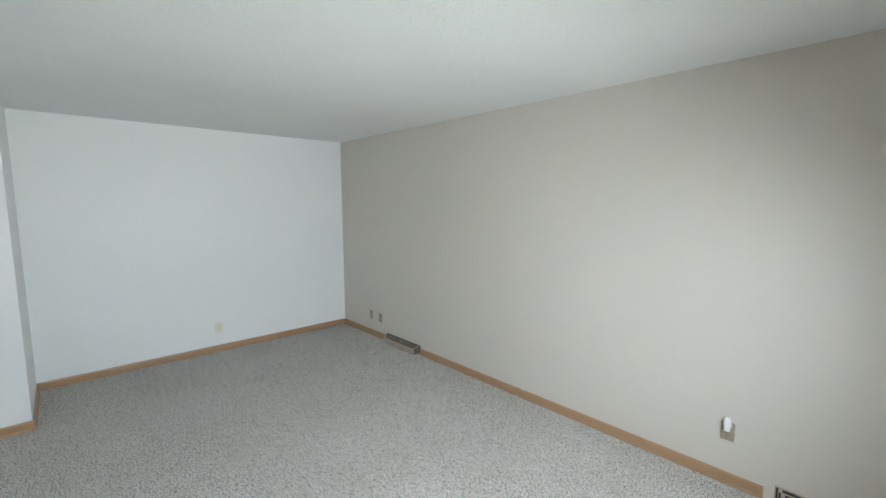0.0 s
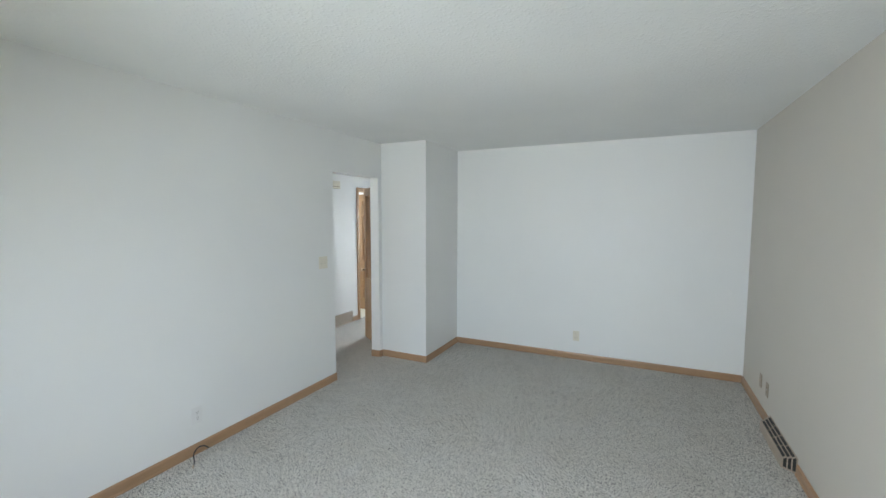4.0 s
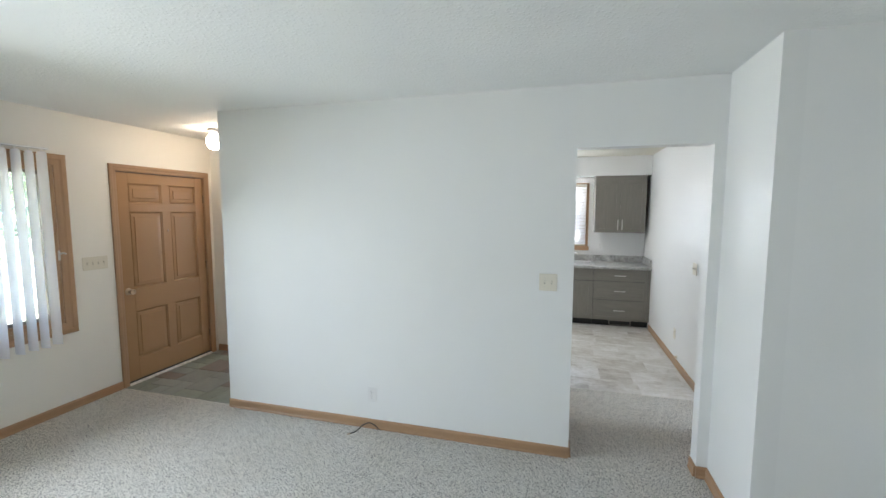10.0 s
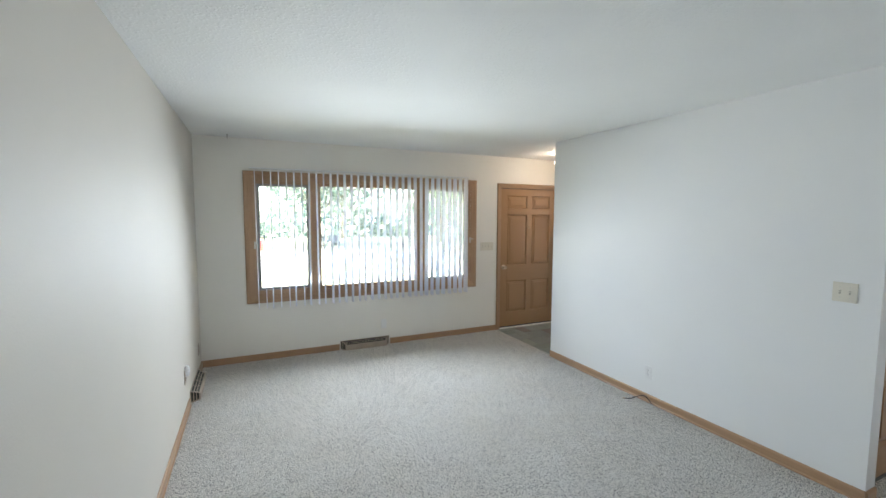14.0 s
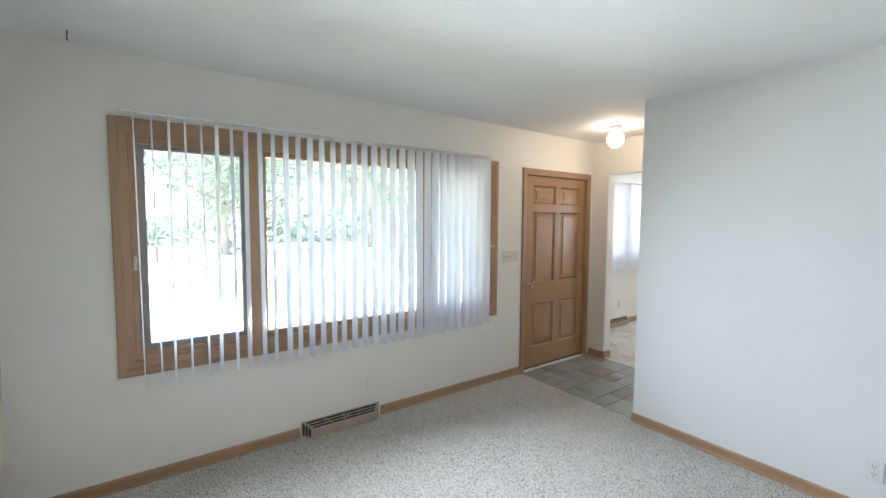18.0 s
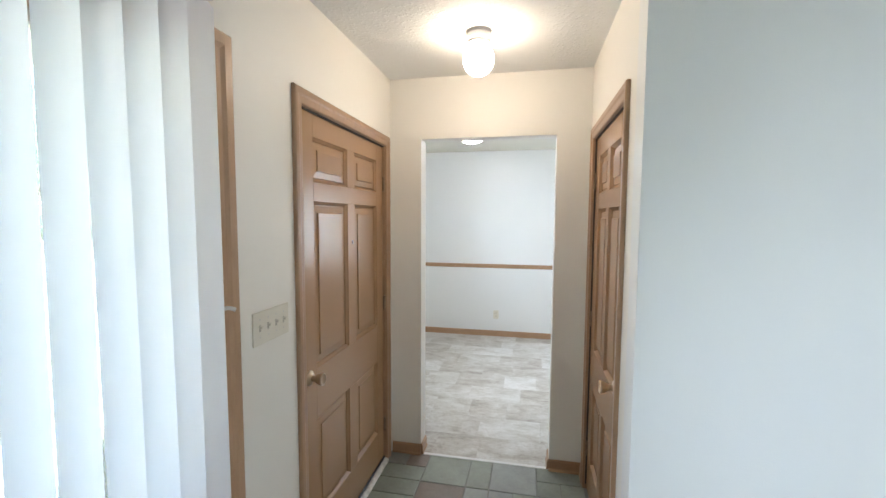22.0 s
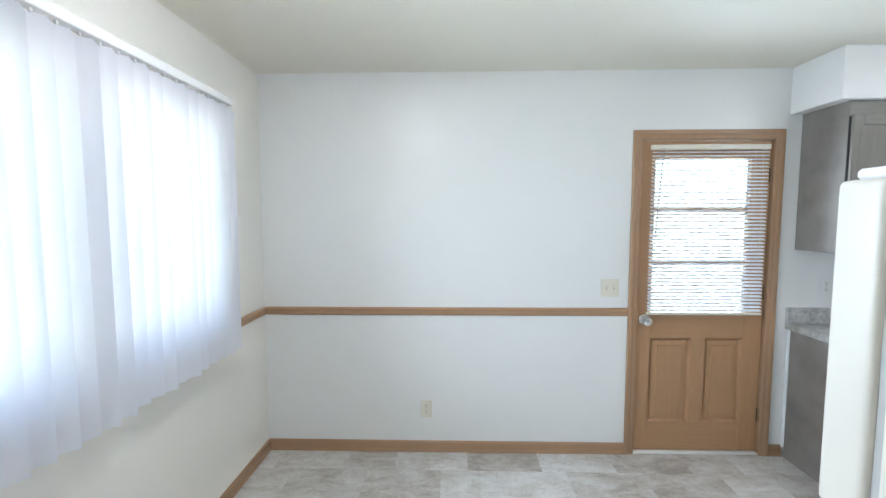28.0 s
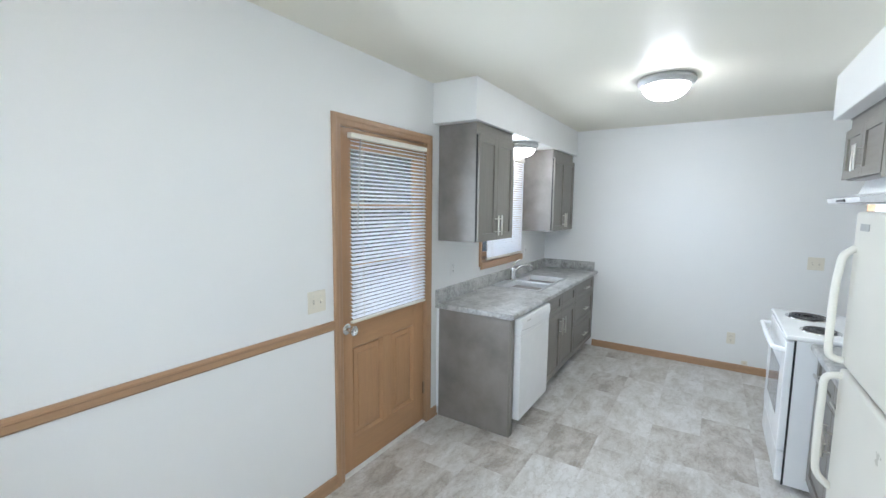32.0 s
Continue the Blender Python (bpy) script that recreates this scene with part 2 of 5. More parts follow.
def make_carpet():
    """Cut-pile carpet: pale tufts with dark gaps between some of them, soft worn patches."""
    s = Shader("frieze_carpet")
    warp = s.noise(95, 2, 0.5)
    v = s.voronoi(150)
    yarn = s.noise(420, 2, 0.6)
    big = s.noise(1.7, 4, 0.6)
    mid = s.noise(9, 4, 0.6)
    gap = s.math("ADD", s.math("MULTIPLY", v.outputs["Distance"], 0.8), s.math("ADD", s.math("MULTIPLY", warp, 0.38), s.math("MULTIPLY", yarn, 0.18)))
    col = s.ramp(gap, [(0.48, (0.89, 0.86, 0.805)), (0.70, (0.83, 0.80, 0.745)), (0.77, (0.56, 0.53, 0.485)), (0.86, (0.10, 0.092, 0.082))])
    col = s.mix(0.8, col, s.ramp(s.math("ADD", s.math("MULTIPLY", big, 0.65), s.math("MULTIPLY", mid, 0.35)),
                                 [(0.38, (0.90, 0.875, 0.84)), (0.62, (1.0, 1.0, 1.0))]), "MULTIPLY")
    s.color(col)
    s.set(0.95, 0, 0.1)
    s.bsdf.inputs["Sheen Weight"].default_value = 0.25
    s.bump(s.math("SUBTRACT", s.math("MULTIPLY", mid, 0.6), gap), 1.0, 0.014)
    return s.mat


def make_vinyl():
    s = Shader("stone_look_vinyl")
    r = s.random()
    off = s.tree.nodes.new("ShaderNodeVectorMath")
    off.operation = "ADD"
    comb = s.tree.nodes.new("ShaderNodeCombineXYZ")
    s.link(s.math("MULTIPLY", r, 37.0), comb.inputs[0])
    s.link(s.math("MULTIPLY", r, 91.0), comb.inputs[1])
    s.link(s.co, off.inputs[0])
    s.link(comb.outputs[0], off.inputs[1])
    v = off.outputs[0]
    drawn = s.tree.nodes.new("ShaderNodeMapping")
    drawn.inputs["Scale"].default_value = (1.0, 1.9, 1.0)
    drawn.inputs["Rotation"].default_value = (0, 0, 0.35)
    s.link(v, drawn.inputs["Vector"])
    cloud = s.node("ShaderNodeTexNoise", Scale=3.3, Detail=8.0, Roughness=0.62, Distortion=0.7)
    s.link(drawn.outputs[0], cloud.inputs["Vector"])
    n = cloud.outputs["Fac"]
    m = s.noise(15, 7, 0.72, drawn.outputs[0])
    f = s.noise(70, 4, 0.7, v)
    tone = s.math("ADD", s.math("MULTIPLY", n, 0.85), s.math("ADD", s.math("MULTIPLY", r, 0.22), s.math("MULTIPLY", m, 0.42)))
    col = s.ramp(tone, [(0.55, (0.32, 0.28, 0.24)), (0.66, (0.47, 0.435, 0.39)), (0.78, (0.59, 0.57, 0.535)), (0.95, (0.74, 0.73, 0.715))])
    col = s.mix(0.14, col, s.ramp(f, [(0.35, (0.30, 0.27, 0.24)), (0.65, (0.72, 0.71, 0.69))]))
    vein = s.ramp(s.noise(5.5, 6, 0.6, drawn.outputs[0]), [(0.47, (1, 1, 1)), (0.49, (0.70, 0.65, 0.60)), (0.512, (1, 1, 1))])
    col = s.mix(0.55, col, vein, "MULTIPLY")
    s.color(col)
    s.set(s.math("ADD", s.math("MULTIPLY", m, 0.2), 0.27), 0, 0.45)
    s.bump(m, 0.10, 0.002)
    return s.mat


def make_slate(name, lo, hi):
    s = Shader(name)
    n = s.noise(6, 7, 0.65)
    f = s.noise(55, 4)
    r = s.random()
    col = s.ramp(s.math("ADD", n, s.math("MULTIPLY", s.math("SUBTRACT", r, 0.5), 0.25)), [(0.3, lo), (0.7, hi)])
    s.color(s.mix(0.2, col, s.ramp(f, [(0.3, lo), (0.7, hi)])))
    s.set(s.math("ADD", s.math("MULTIPLY", n, 0.3), 0.28), 0, 0.5)
    s.bump(s.math("ADD", n, s.math("MULTIPLY", f, 0.2)), 0.35, 0.006)
    return s.mat


def make_counter():
    s = Shader("grey_mottled_laminate")
    n = s.noise(9, 8, 0.7)
    m = s.noise(42, 6, 0.75)
    col = s.ramp(s.math("ADD", s.math("MULTIPLY", n, 0.6), s.math("MULTIPLY", m, 0.4)),
                 [(0.36, (0.17, 0.168, 0.16)), (0.46, (0.32, 0.32, 0.31)), (0.54, (0.45, 0.45, 0.44)), (0.66, (0.60, 0.60, 0.59))])
    s.color(col)
    s.set(0.28, 0, 0.5)
    return s.mat


def make_vane(name="white_blind_vane", through=0.78):
    """Translucent white PVC of the blinds."""
    m = bpy.data.materials.new(name)
    m.use_nodes = True
    t = m.node_tree
    t.nodes.remove(t.nodes["Principled BSDF"])
    d, tr, mix = t.nodes.new("ShaderNodeBsdfDiffuse"), t.nodes.new("ShaderNodeBsdfTranslucent"), t.nodes.new("ShaderNodeMixShader")
    d.inputs[0].default_value, tr.inputs[0].default_value = (0.91, 0.925, 0.98, 1), (0.88, 0.92, 1.0, 1)
    mix.inputs[0].default_value = through
    t.links.new(d.outputs[0], mix.inputs[1])
    t.links.new(tr.outputs[0], mix.inputs[2])
    t.links.new(mix.outputs[0], t.nodes["Material Output"].inputs[0])
    return m


def make_glass(name="window_glass", tint=(0.84, 0.855, 0.85), haze=0.07):
    """Clear window glass with a mirror-like face; tint dims outdoors, the veil paints haze over the view."""
    m = bpy.data.materials.new(name)
    m.use_nodes = True
    t = m.node_tree
    t.nodes.remove(t.nodes["Principled BSDF"])
    clear, gloss, film = t.nodes.new("ShaderNodeBsdfTransparent"), t.nodes.new("ShaderNodeBsdfGlossy"), t.nodes.new("ShaderNodeBsdfTranslucent")
    clear.inputs[0].default_value = (*tint, 1)
    gloss.inputs["Roughness"].default_value = 0.02
    film.inputs[0].default_value = (0.9, 0.92, 0.9, 1)
    fresnel = t.nodes.new("ShaderNodeFresnel")
    fresnel.inputs["IOR"].default_value = 1.45
    face, pane = t.nodes.new("ShaderNodeMixShader"), t.nodes.new("ShaderNodeMixShader")
    t.links.new(fresnel.outputs[0], face.inputs[0])
    t.links.new(clear.outputs[0], face.inputs[1])
    t.links.new(gloss.outputs[0], face.inputs[2])
    # Translucent veil that pales the trees outside as glare would.
    pane.inputs[0].default_value = haze
    t.links.new(face.outputs[0], pane.inputs[1])
    t.links.new(film.outputs[0], pane.inputs[2])
    t.links.new(pane.outputs[0], t.nodes["Material Output"].inputs[0])
    return m


def make_leaf(name, c):
    s = Shader(name)
    r = s.tree.nodes.new("ShaderNodeNewGeometry").outputs["Random Per Island"]
    s.color(s.ramp(r, [(0.0, tuple(v * 0.6 for v in c)), (1.0, tuple(v * 1.4 for v in c))]))
    s.set(0.55, 0, 0.3)
    tr, mix = s.tree.nodes.new("ShaderNodeBsdfTranslucent"), s.tree.nodes.new("ShaderNodeMixShader")
    tr.inputs[0].default_value = (c[0] * 2.2, c[1] * 2.3, c[2] * 2.2, 1)
    mix.inputs[0].default_value = 0.5
    s.link(s.bsdf.outputs[0], mix.inputs[1])
    s.link(tr.outputs[0], mix.inputs[2])
    s.link(mix.outputs[0], s.out.inputs[0])
    return s.mat


CEIL, KCEIL, CARPET, VINYL, COUNTER, VANE, GLASS = (make_ceiling(), make_smooth_ceiling(), make_carpet(), make_vinyl(),
                                                    make_counter(), make_vane(), make_glass())
# Grey tint added to the back panes to dim the daylight behind them.
BACKGLASS = make_glass("dimmed_back_glass", (0.70, 0.705, 0.71), 0.02)
SLATES = [make_slate("green_grey_slate", (0.21, 0.23, 0.19), (0.34, 0.365, 0.315)),
          make_slate("blue_grey_slate", (0.22, 0.235, 0.225), (0.35, 0.37, 0.355)),
          make_slate("rust_slate", (0.22, 0.135, 0.105), (0.33, 0.22, 0.175)),
          make_slate("brown_slate", (0.16, 0.135, 0.115), (0.27, 0.225, 0.195))]
GROUT = plain("grey_grout", (0.25, 0.25, 0.225), 0.85, vary=0.15)
LEAF1, LEAF2 = make_leaf("leaf_green", (0.088, 0.128, 0.108)), make_leaf("leaf_yellow_green", (0.105, 0.138, 0.10))
BARK = plain("bark", (0.10, 0.08, 0.06), 0.9, vary=0.3, scale=30)
LAWN = plain("dry_lawn", (0.30, 0.31, 0.21), 0.95, vary=0.25, scale=3)
CONCRETE = plain("concrete_drive", (0.40, 0.39, 0.37), 0.9, vary=0.1, scale=4)


# ---- mesh helpers ----
def box(bm, x0, y0, z0, x1, y1, z1, bevel=0.0, segments=1):
    m = Matrix.LocRotScale(((x0 + x1) / 2, (y0 + y1) / 2, (z0 + z1) / 2), None, (abs(x1 - x0), abs(y1 - y0), abs(z1 - z0)))
    vs = bmesh.ops.create_cube(bm, size=1, matrix=m)["verts"]
    if bevel:
        es = list({e for v in vs for e in v.link_edges})
        bmesh.ops.bevel(bm, geom=es, offset=bevel, segments=segments, profile=0.6, affect="EDGES")
    return bm


def boxed(*dims, bevel=0.0, segments=1):
    return box(bmesh.new(), *dims, bevel=bevel, segments=segments)


def cyl(bm, p0, p1, r0, r1=None, n=20):
    p0, p1 = Vector(p0), Vector(p1)
    d = p1 - p0
    m = Matrix.Translation((p0 + p1) / 2) @ d.to_track_quat("Z", "Y").to_matrix().to_4x4()
    bmesh.ops.create_cone(bm, cap_ends=True, segments=n, radius1=r0, radius2=r0 if r1 is None else r1, depth=d.length, matrix=m)
    return bm


def lathe(bm, profile, n=32, m=Matrix()):
    """A surface turned round z from (radius, height) pairs, then moved by m."""
    rings = []
    for r, z in profile:
        if r < 1e-6:
            rings.append([bm.verts.new(m @ Vector((0, 0, z)))])
        else:
            rings.append([bm.verts.new(m @ Vector((r * math.cos(2 * math.pi * k / n), r * math.sin(2 * math.pi * k / n), z))) for k in range(n)])
    for a, b in zip(rings, rings[1:]):
        for k in range(n):
            i, j = k, (k + 1) % n
            vs = ([a[0], b[i], b[j]] if len(a) == 1 else [a[i], b[0], a[j]] if len(b) == 1 else [a[i], b[i], b[j], a[j]])
            bm.faces.new(vs)
    bmesh.ops.recalc_face_normals(bm, faces=bm.faces)
    return bm


def tube(bm, points, r, n=10, flat=1.0):
    """A round bar along points, smoothed by a spline."""
    pts = [Vector(p) for p in points]
    dense = []
    for k in range(len(pts) - 1):
        a, b, c, d = pts[max(k - 1, 0)], pts[k], pts[k + 1], pts[min(k + 2, len(pts) - 1)]
        for s in range(6):
            t = s / 6
            dense.append(0.5 * (2 * b + (c - a) * t + (2 * a - 5 * b + 4 * c - d) * t * t + (3 * b - 3 * c + d - a) * t ** 3))
    dense.append(pts[-1])
    rings, up = [], None
    for k, p in enumerate(dense):
        d = (dense[min(k + 1, len(dense) - 1)] - dense[max(k - 1, 0)]).normalized()
        if up is None:
            up = d.orthogonal().normalized()
        up = (up - d * up.dot(d)).normalized()
        side = d.cross(up)
        rr = r[min(k * len(r) // len(dense), len(r) - 1)] if isinstance(r, (list, tuple)) else r
        rings.append([bm.verts.new(p + rr * (math.cos(a) * up * flat + math.sin(a) * side)) for a in (2 * math.pi * i / n for i in range(n))])
    for a, b in zip(rings, rings[1:]):
        for i in range(n):
            bm.faces.new((a[i], a[(i + 1) % n], b[(i + 1) % n], b[i]))
    bm.faces.new(rings[0][::-1])
    bm.faces.new(rings[-1])
    bmesh.ops.recalc_face_normals(bm, faces=bm.faces)
    return bm


def prism(bm, outline, a0, a1, axis="y"):
    """An outline of (u, z) pairs drawn out along an axis from a0 to a1."""
    def at(u, z, a):
        return (u, a, z) if axis == "y" else (a, u, z)
    lo, hi = [bm.verts.new(at(u, z, a0)) for u, z in outline], [bm.verts.new(at(u, z, a1)) for u, z in outline]
    n = len(outline)
    for k in range(n):
        bm.faces.new((lo[k], lo[(k + 1) % n], hi[(k + 1) % n], hi[k]))
    bm.faces.new(lo[::-1])
    bm.faces.new(hi)
    bmesh.ops.recalc_face_normals(bm, faces=bm.faces)
    return bm


def mesh_of(name, bm, material, smooth=False):
    me = bpy.data.meshes.new(name)
    if smooth:
        for f in bm.faces:
            f.smooth = True
        for e in bm.edges:
            if len(e.link_faces) == 2 and e.calc_face_angle(0) > radians(38):
                e.smooth = False
    bm.to_mesh(me)
    bm.free()
    me.materials.append(material)
    return me


def part(name, bm, material, parent, label="", smooth=False, at=None):
    ob = new(name, mesh_of(name, bm, material, smooth))
    ob.parent = parent
    if at is not None:
        ob.matrix_basis = at
    return tagged(ob, label) if label else ob


def share(name, me, parent, at):
    ob = new(name, me)
    ob.parent, ob.matrix_basis = parent, at
    return ob


def thing(name, m, label, category, group="", kind=""):
    ob = new(name)
    ob.matrix_basis = m
    ob.empty_display_size = 0.1
    return tagged(ob, label, category, group, kind)


def solid(name, bm, material, label, category, group="", kind="structure", smooth=False):
    return tagged(new(name, mesh_of(name, bm, material, smooth)), label, category, group, kind)

# ---- the large structure ----
H = 2.47


def wall(name, axis, at, thick, a0, a1, holes=(), material=None, label="smooth white painted plaster wall", z0=0.0, z1=H):
    """An upright wall of the given thickness, normal to the axis, with openings (a0, a1, z0, z1) cut through it."""
    bm = bmesh.new()
    us = sorted({a0, a1, *(v for h in holes for v in h[:2])})
    zs = sorted({z0, z1, *(v for h in holes for v in h[2:])})

    def full(i, j):
        if not (0 <= i < len(us) - 1 and 0 <= j < len(zs) - 1):
            return False
        u, z = (us[i] + us[i + 1]) / 2, (zs[j] + zs[j + 1]) / 2
        return not any(h[0] < u < h[1] and h[2] < z < h[3] for h in holes)

    made = {}

    def vert(u, d, z):
        p = (d, u, z) if axis == "x" else (u, d, z)
        if p not in made:
            made[p] = bm.verts.new(p)
        return made[p]

    n, f = at, at + thick
    for i in range(len(us) - 1):
        for j in range(len(zs) - 1):
            if not full(i, j):
                continue
            u0, u1, w0, w1 = us[i], us[i + 1], zs[j], zs[j + 1]
            for d in (n, f):
                bm.faces.new([vert(u0, d, w0), vert(u1, d, w0), vert(u1, d, w1), vert(u0, d, w1)])
            if not full(i - 1, j):
                bm.faces.new([vert(u0, n, w0), vert(u0, f, w0), vert(u0, f, w1), vert(u0, n, w1)])
            if not full(i + 1, j):
                bm.faces.new([vert(u1, n, w0), vert(u1, f, w0), vert(u1, f, w1), vert(u1, n, w1)])
            if not full(i, j - 1):
                bm.faces.new([vert(u0, n, w0), vert(u1, n, w0), vert(u1, f, w0), vert(u0, f, w0)])
            if not full(i, j + 1):
                bm.faces.new([vert(u0, n, w1), vert(u1, n, w1), vert(u1, f, w1), vert(u0, f, w1)])
    bmesh.ops.recalc_face_normals(bm, faces=bm.faces)
    return solid(name, bm, material or WALL, label, "wall")


wall("wall_front", "x", -0.16, 0.16, -3.84, 1.172, [(-3.13, -0.41, 0.745, 2.035), (0.062, 1.078, 0, 2.05)],
     material=CREAM, label="cream-white painted front wall with picture window and door")
wall("wall_entry", "y", 1.172, 0.118, -0.59, 3.95, [(0.207, 1.043, 0, 2.09)], material=CREAM, label="cream-white painted wall with a cased-less opening to the dining area")
wall("wall_dining_front", "x", -0.75, 0.16, 1.172, 4.14, [(1.95, 3.60, 0.99, 2.055)], material=CREAM, label="cream-white painted wall with wide window")
wall("wall_back", "y", 4.14, 0.16, -0.75, 5.339, [(1.835, 2.65, 0, 2.045), (3.505, 4.315, 1.12, 2.065)], material=SHINY,
     label="semi-gloss white wall with back door and sink window")
wall("wall_kitchen_end", "x", 5.179, 0.12, 1.33, 4.14, material=SHINY, label="semi-gloss white end wall of the kitchen")
wall("wall_hall_north", "y", 1.33, 0.12, 5.299, 9.6, [(6.18, 6.80, 0, 2.045)], label="white hallway wall with a doorway")
# Out of view; the opening is added so light reaches the hallway.
wall("wall_hall_end", "x", 7.2, 0.12, 0.11, 1.33, [(0.30, 1.10, 0, 2.03)], label="unseen white hallway end wall, its opening added to let light in")
wall("wall_hall_south", "y", 0.0, 0.11, 4.786, 9.6, [(5.04, 5.64, 0, 2.03)], label="white hallway wall with a closet opening")
wall("wall_bumpout_side", "x", 4.85, 0.10, -0.58, 0.0, material=SHINY, label="narrow white side of the closet bump-out")
wall("wall_bumpout_front", "y", -0.58, 0.10, 4.95, 5.715, label="white front of the closet bump-out")
wall("wall_living_end", "x", 5.715, 0.12, -3.68, 0.0, label="plain white end wall of the living room")
wall("wall_living_south", "y", -3.84, 0.16, 0.0, 5.835, material=TAUPE, label="taupe painted accent wall")
wall("wall_middle", "y", 0.0, 0.11, 1.24, 4.786, [(4.015, 4.786, 0, 2.078)], label="plain white dividing wall with a hallway opening")
wall("wall_coat_closet", "x", 1.24, 0.11, 0.11, 1.172, [(0.244, 1.051, 0, 2.045)], material=CREAM, label="cream-white entry wall with closet door")
wall("wall_stair", "x", 3.84, 0.11, 0.11, 1.172, [(0.25, 0.93, 0, 2.03)], label="white hallway wall with a basement door")
# Unseen far wall and window, added as a light source for the hallway.
wall("wall_unseen_far", "x", 9.6, 0.12, 0.0, 1.45, [(0.35, 1.20, 0.9, 2.0)], label="unseen white wall with a window, added to light the hallway")
wall("wall_bath_north", "y", 3.0, 0.12, 5.299, 7.4, [(5.9, 6.9, 1.0, 2.0)], label="white bathroom wall with an unseen window added for light")
wall("wall_bath_east", "x", 7.4, 0.12, 1.45, 3.12, label="white bathroom wall")

solid("ceiling_living", boxed(-0.16, -3.84, H, 9.72, 1.231, H + 0.12), CEIL, "white knockdown-textured living room ceiling", "ceiling")
solid("ceiling_kitchen", boxed(-0.75, 1.231, H, 9.72, 4.3, H + 0.12), KCEIL, "cream satin-painted kitchen ceiling", "ceiling")
solid("floor", boxed(-0.75, -3.84, -0.25, 9.72, 4.3, -0.006), GROUT, "grey subfloor under the coverings", "floor")
bm = bmesh.new()
box(bm, 0, -3.68, -0.006, 5.715, 0.03, 0.004)
box(bm, 3.95, 0.03, -0.006, 5.179, 1.19, 0.004)
box(bm, 5.179, 0.03, -0.006, 9.6, 1.36, 0.004)
solid("carpet", bm, CARPET, "speckled grey-beige frieze carpet, wall to wall", "carpet")
solid("bath_floor", boxed(5.299, 1.36, -0.006, 7.4, 3.0, 0.002), plain("pale_vinyl", (0.72, 0.68, 0.56), 0.4), "pale vinyl bathroom floor off the hallway", "floor")

# soffits over the kitchen cabinets
solid("soffit_north", boxed(2.73, 3.79, 2.19, 5.179, 4.14, H, bevel=0.004), SHINY, "white boxed soffit over the sink cabinets", "soffit")
solid("soffit_south", boxed(1.23, 1.29, 2.19, 3.935, 1.81, H, bevel=0.004), SHINY, "white boxed soffit over the range cabinets", "soffit")
# roof with eaves
bm = bmesh.new()
box(bm, -1.45, -4.6, H + 0.12, 10.4, 5.1, H + 0.24)
box(bm, -1.47, -4.62, 2.32, -1.45, 5.1, H + 0.24)
box(bm, -1.45, 5.1, 2.40, 10.4, 5.12, H + 0.24)
solid("roof_eaves", bm, SOFFITM, "white eaves and roof deck over the house", "roof")


def baseboard(axis, at, side, a0, a1, material=None, name="baseboard"):
    """A run of tan wooden baseboard; side is the way it stands out from the wall."""
    out = [(0, 0.0), (0.017, 0.0), (0.017, 0.010), (0.012, 0.018), (0.012, 0.058), (0.009, 0.068), (0.004, 0.073), (0, 0.073)]
    bm = prism(bmesh.new(), [(at + side * u, z + 0.002) for u, z in out], a0, a1, "y" if axis == "x" else "x")
    return solid(name, bm, material or (TRIM if axis == "x" else TRIMX), "tan stained wooden baseboard along the wall", "baseboard")


for args in (("x", 0, 1, -3.68, -2.21), ("x", 0, 1, -1.57, 0.016), ("x", 5.715, -1, -3.668, -0.58), ("y", -3.68, 1, 1.0, 4.05), ("y", -3.68, 1, 4.73, 5.703),
             ("y", -3.68, 1, 0.012, 0.28), ("y", 0, -1, 1.24, 4.015), ("y", -0.58, -1, 4.85, 5.703), ("x", 4.85, -1, -0.592, -0.012), ("y", 0, -1, 4.786, 4.85),
             ("x", 1.24, -1, 0.0, 0.198), ("x", 1.24, -1, 1.10, 1.16), ("y", 1.172, -1, 0.012, 0.207), ("y", 1.172, -1, 1.043, 1.24),
             ("x", 0.207, 1, 1.172, 1.29), ("x", 1.043, -1, 1.172, 1.29), ("x", 4.015, 1, 0, 0.11), ("x", 4.786, -1, 0, 0.11),
             ("x", -0.59, 1, 1.29, 2.36), ("x", -0.59, 1, 3.02, 4.14), ("y", 4.14, -1, -0.578, 1.775), ("y", 4.14, -1, 2.71, 2.79), ("y", 1.29, 1, -0.578, 0.207),
             ("x", 5.179, -1, 1.33, 3.53), ("y", 1.33, -1, 5.179, 5.46), ("y", 1.33, -1, 6.0, 6.12), ("y", 0.11, 1, 5.70, 7.2)):
    baseboard(*args)


def chair_rail(axis, at, side, a0, a1, z0=0.926, tall=1.0):
    out = [(0, 0.0), (0.008, 0.0), (0.014, 0.008), (0.014, 0.030), (0.018, 0.036), (0.018, 0.044), (0.010, 0.052), (0, 0.052)]
    bm = prism(bmesh.new(), [(at + side * u, z * tall + z0) for u, z in out], a0, a1, "y" if axis == "x" else "x")
    return solid("chair_rail", bm, TRIM if axis == "x" else TRIMX, "tan wooden chair rail moulding on the wall", "moulding")


chair_rail("y", 4.14, -1, -0.572, 1.775)
chair_rail("x", -0.59, 1, 3.66, 4.14)
chair_rail("x", -0.59, 1, 1.700, 1.876, 0.920, 0.78)


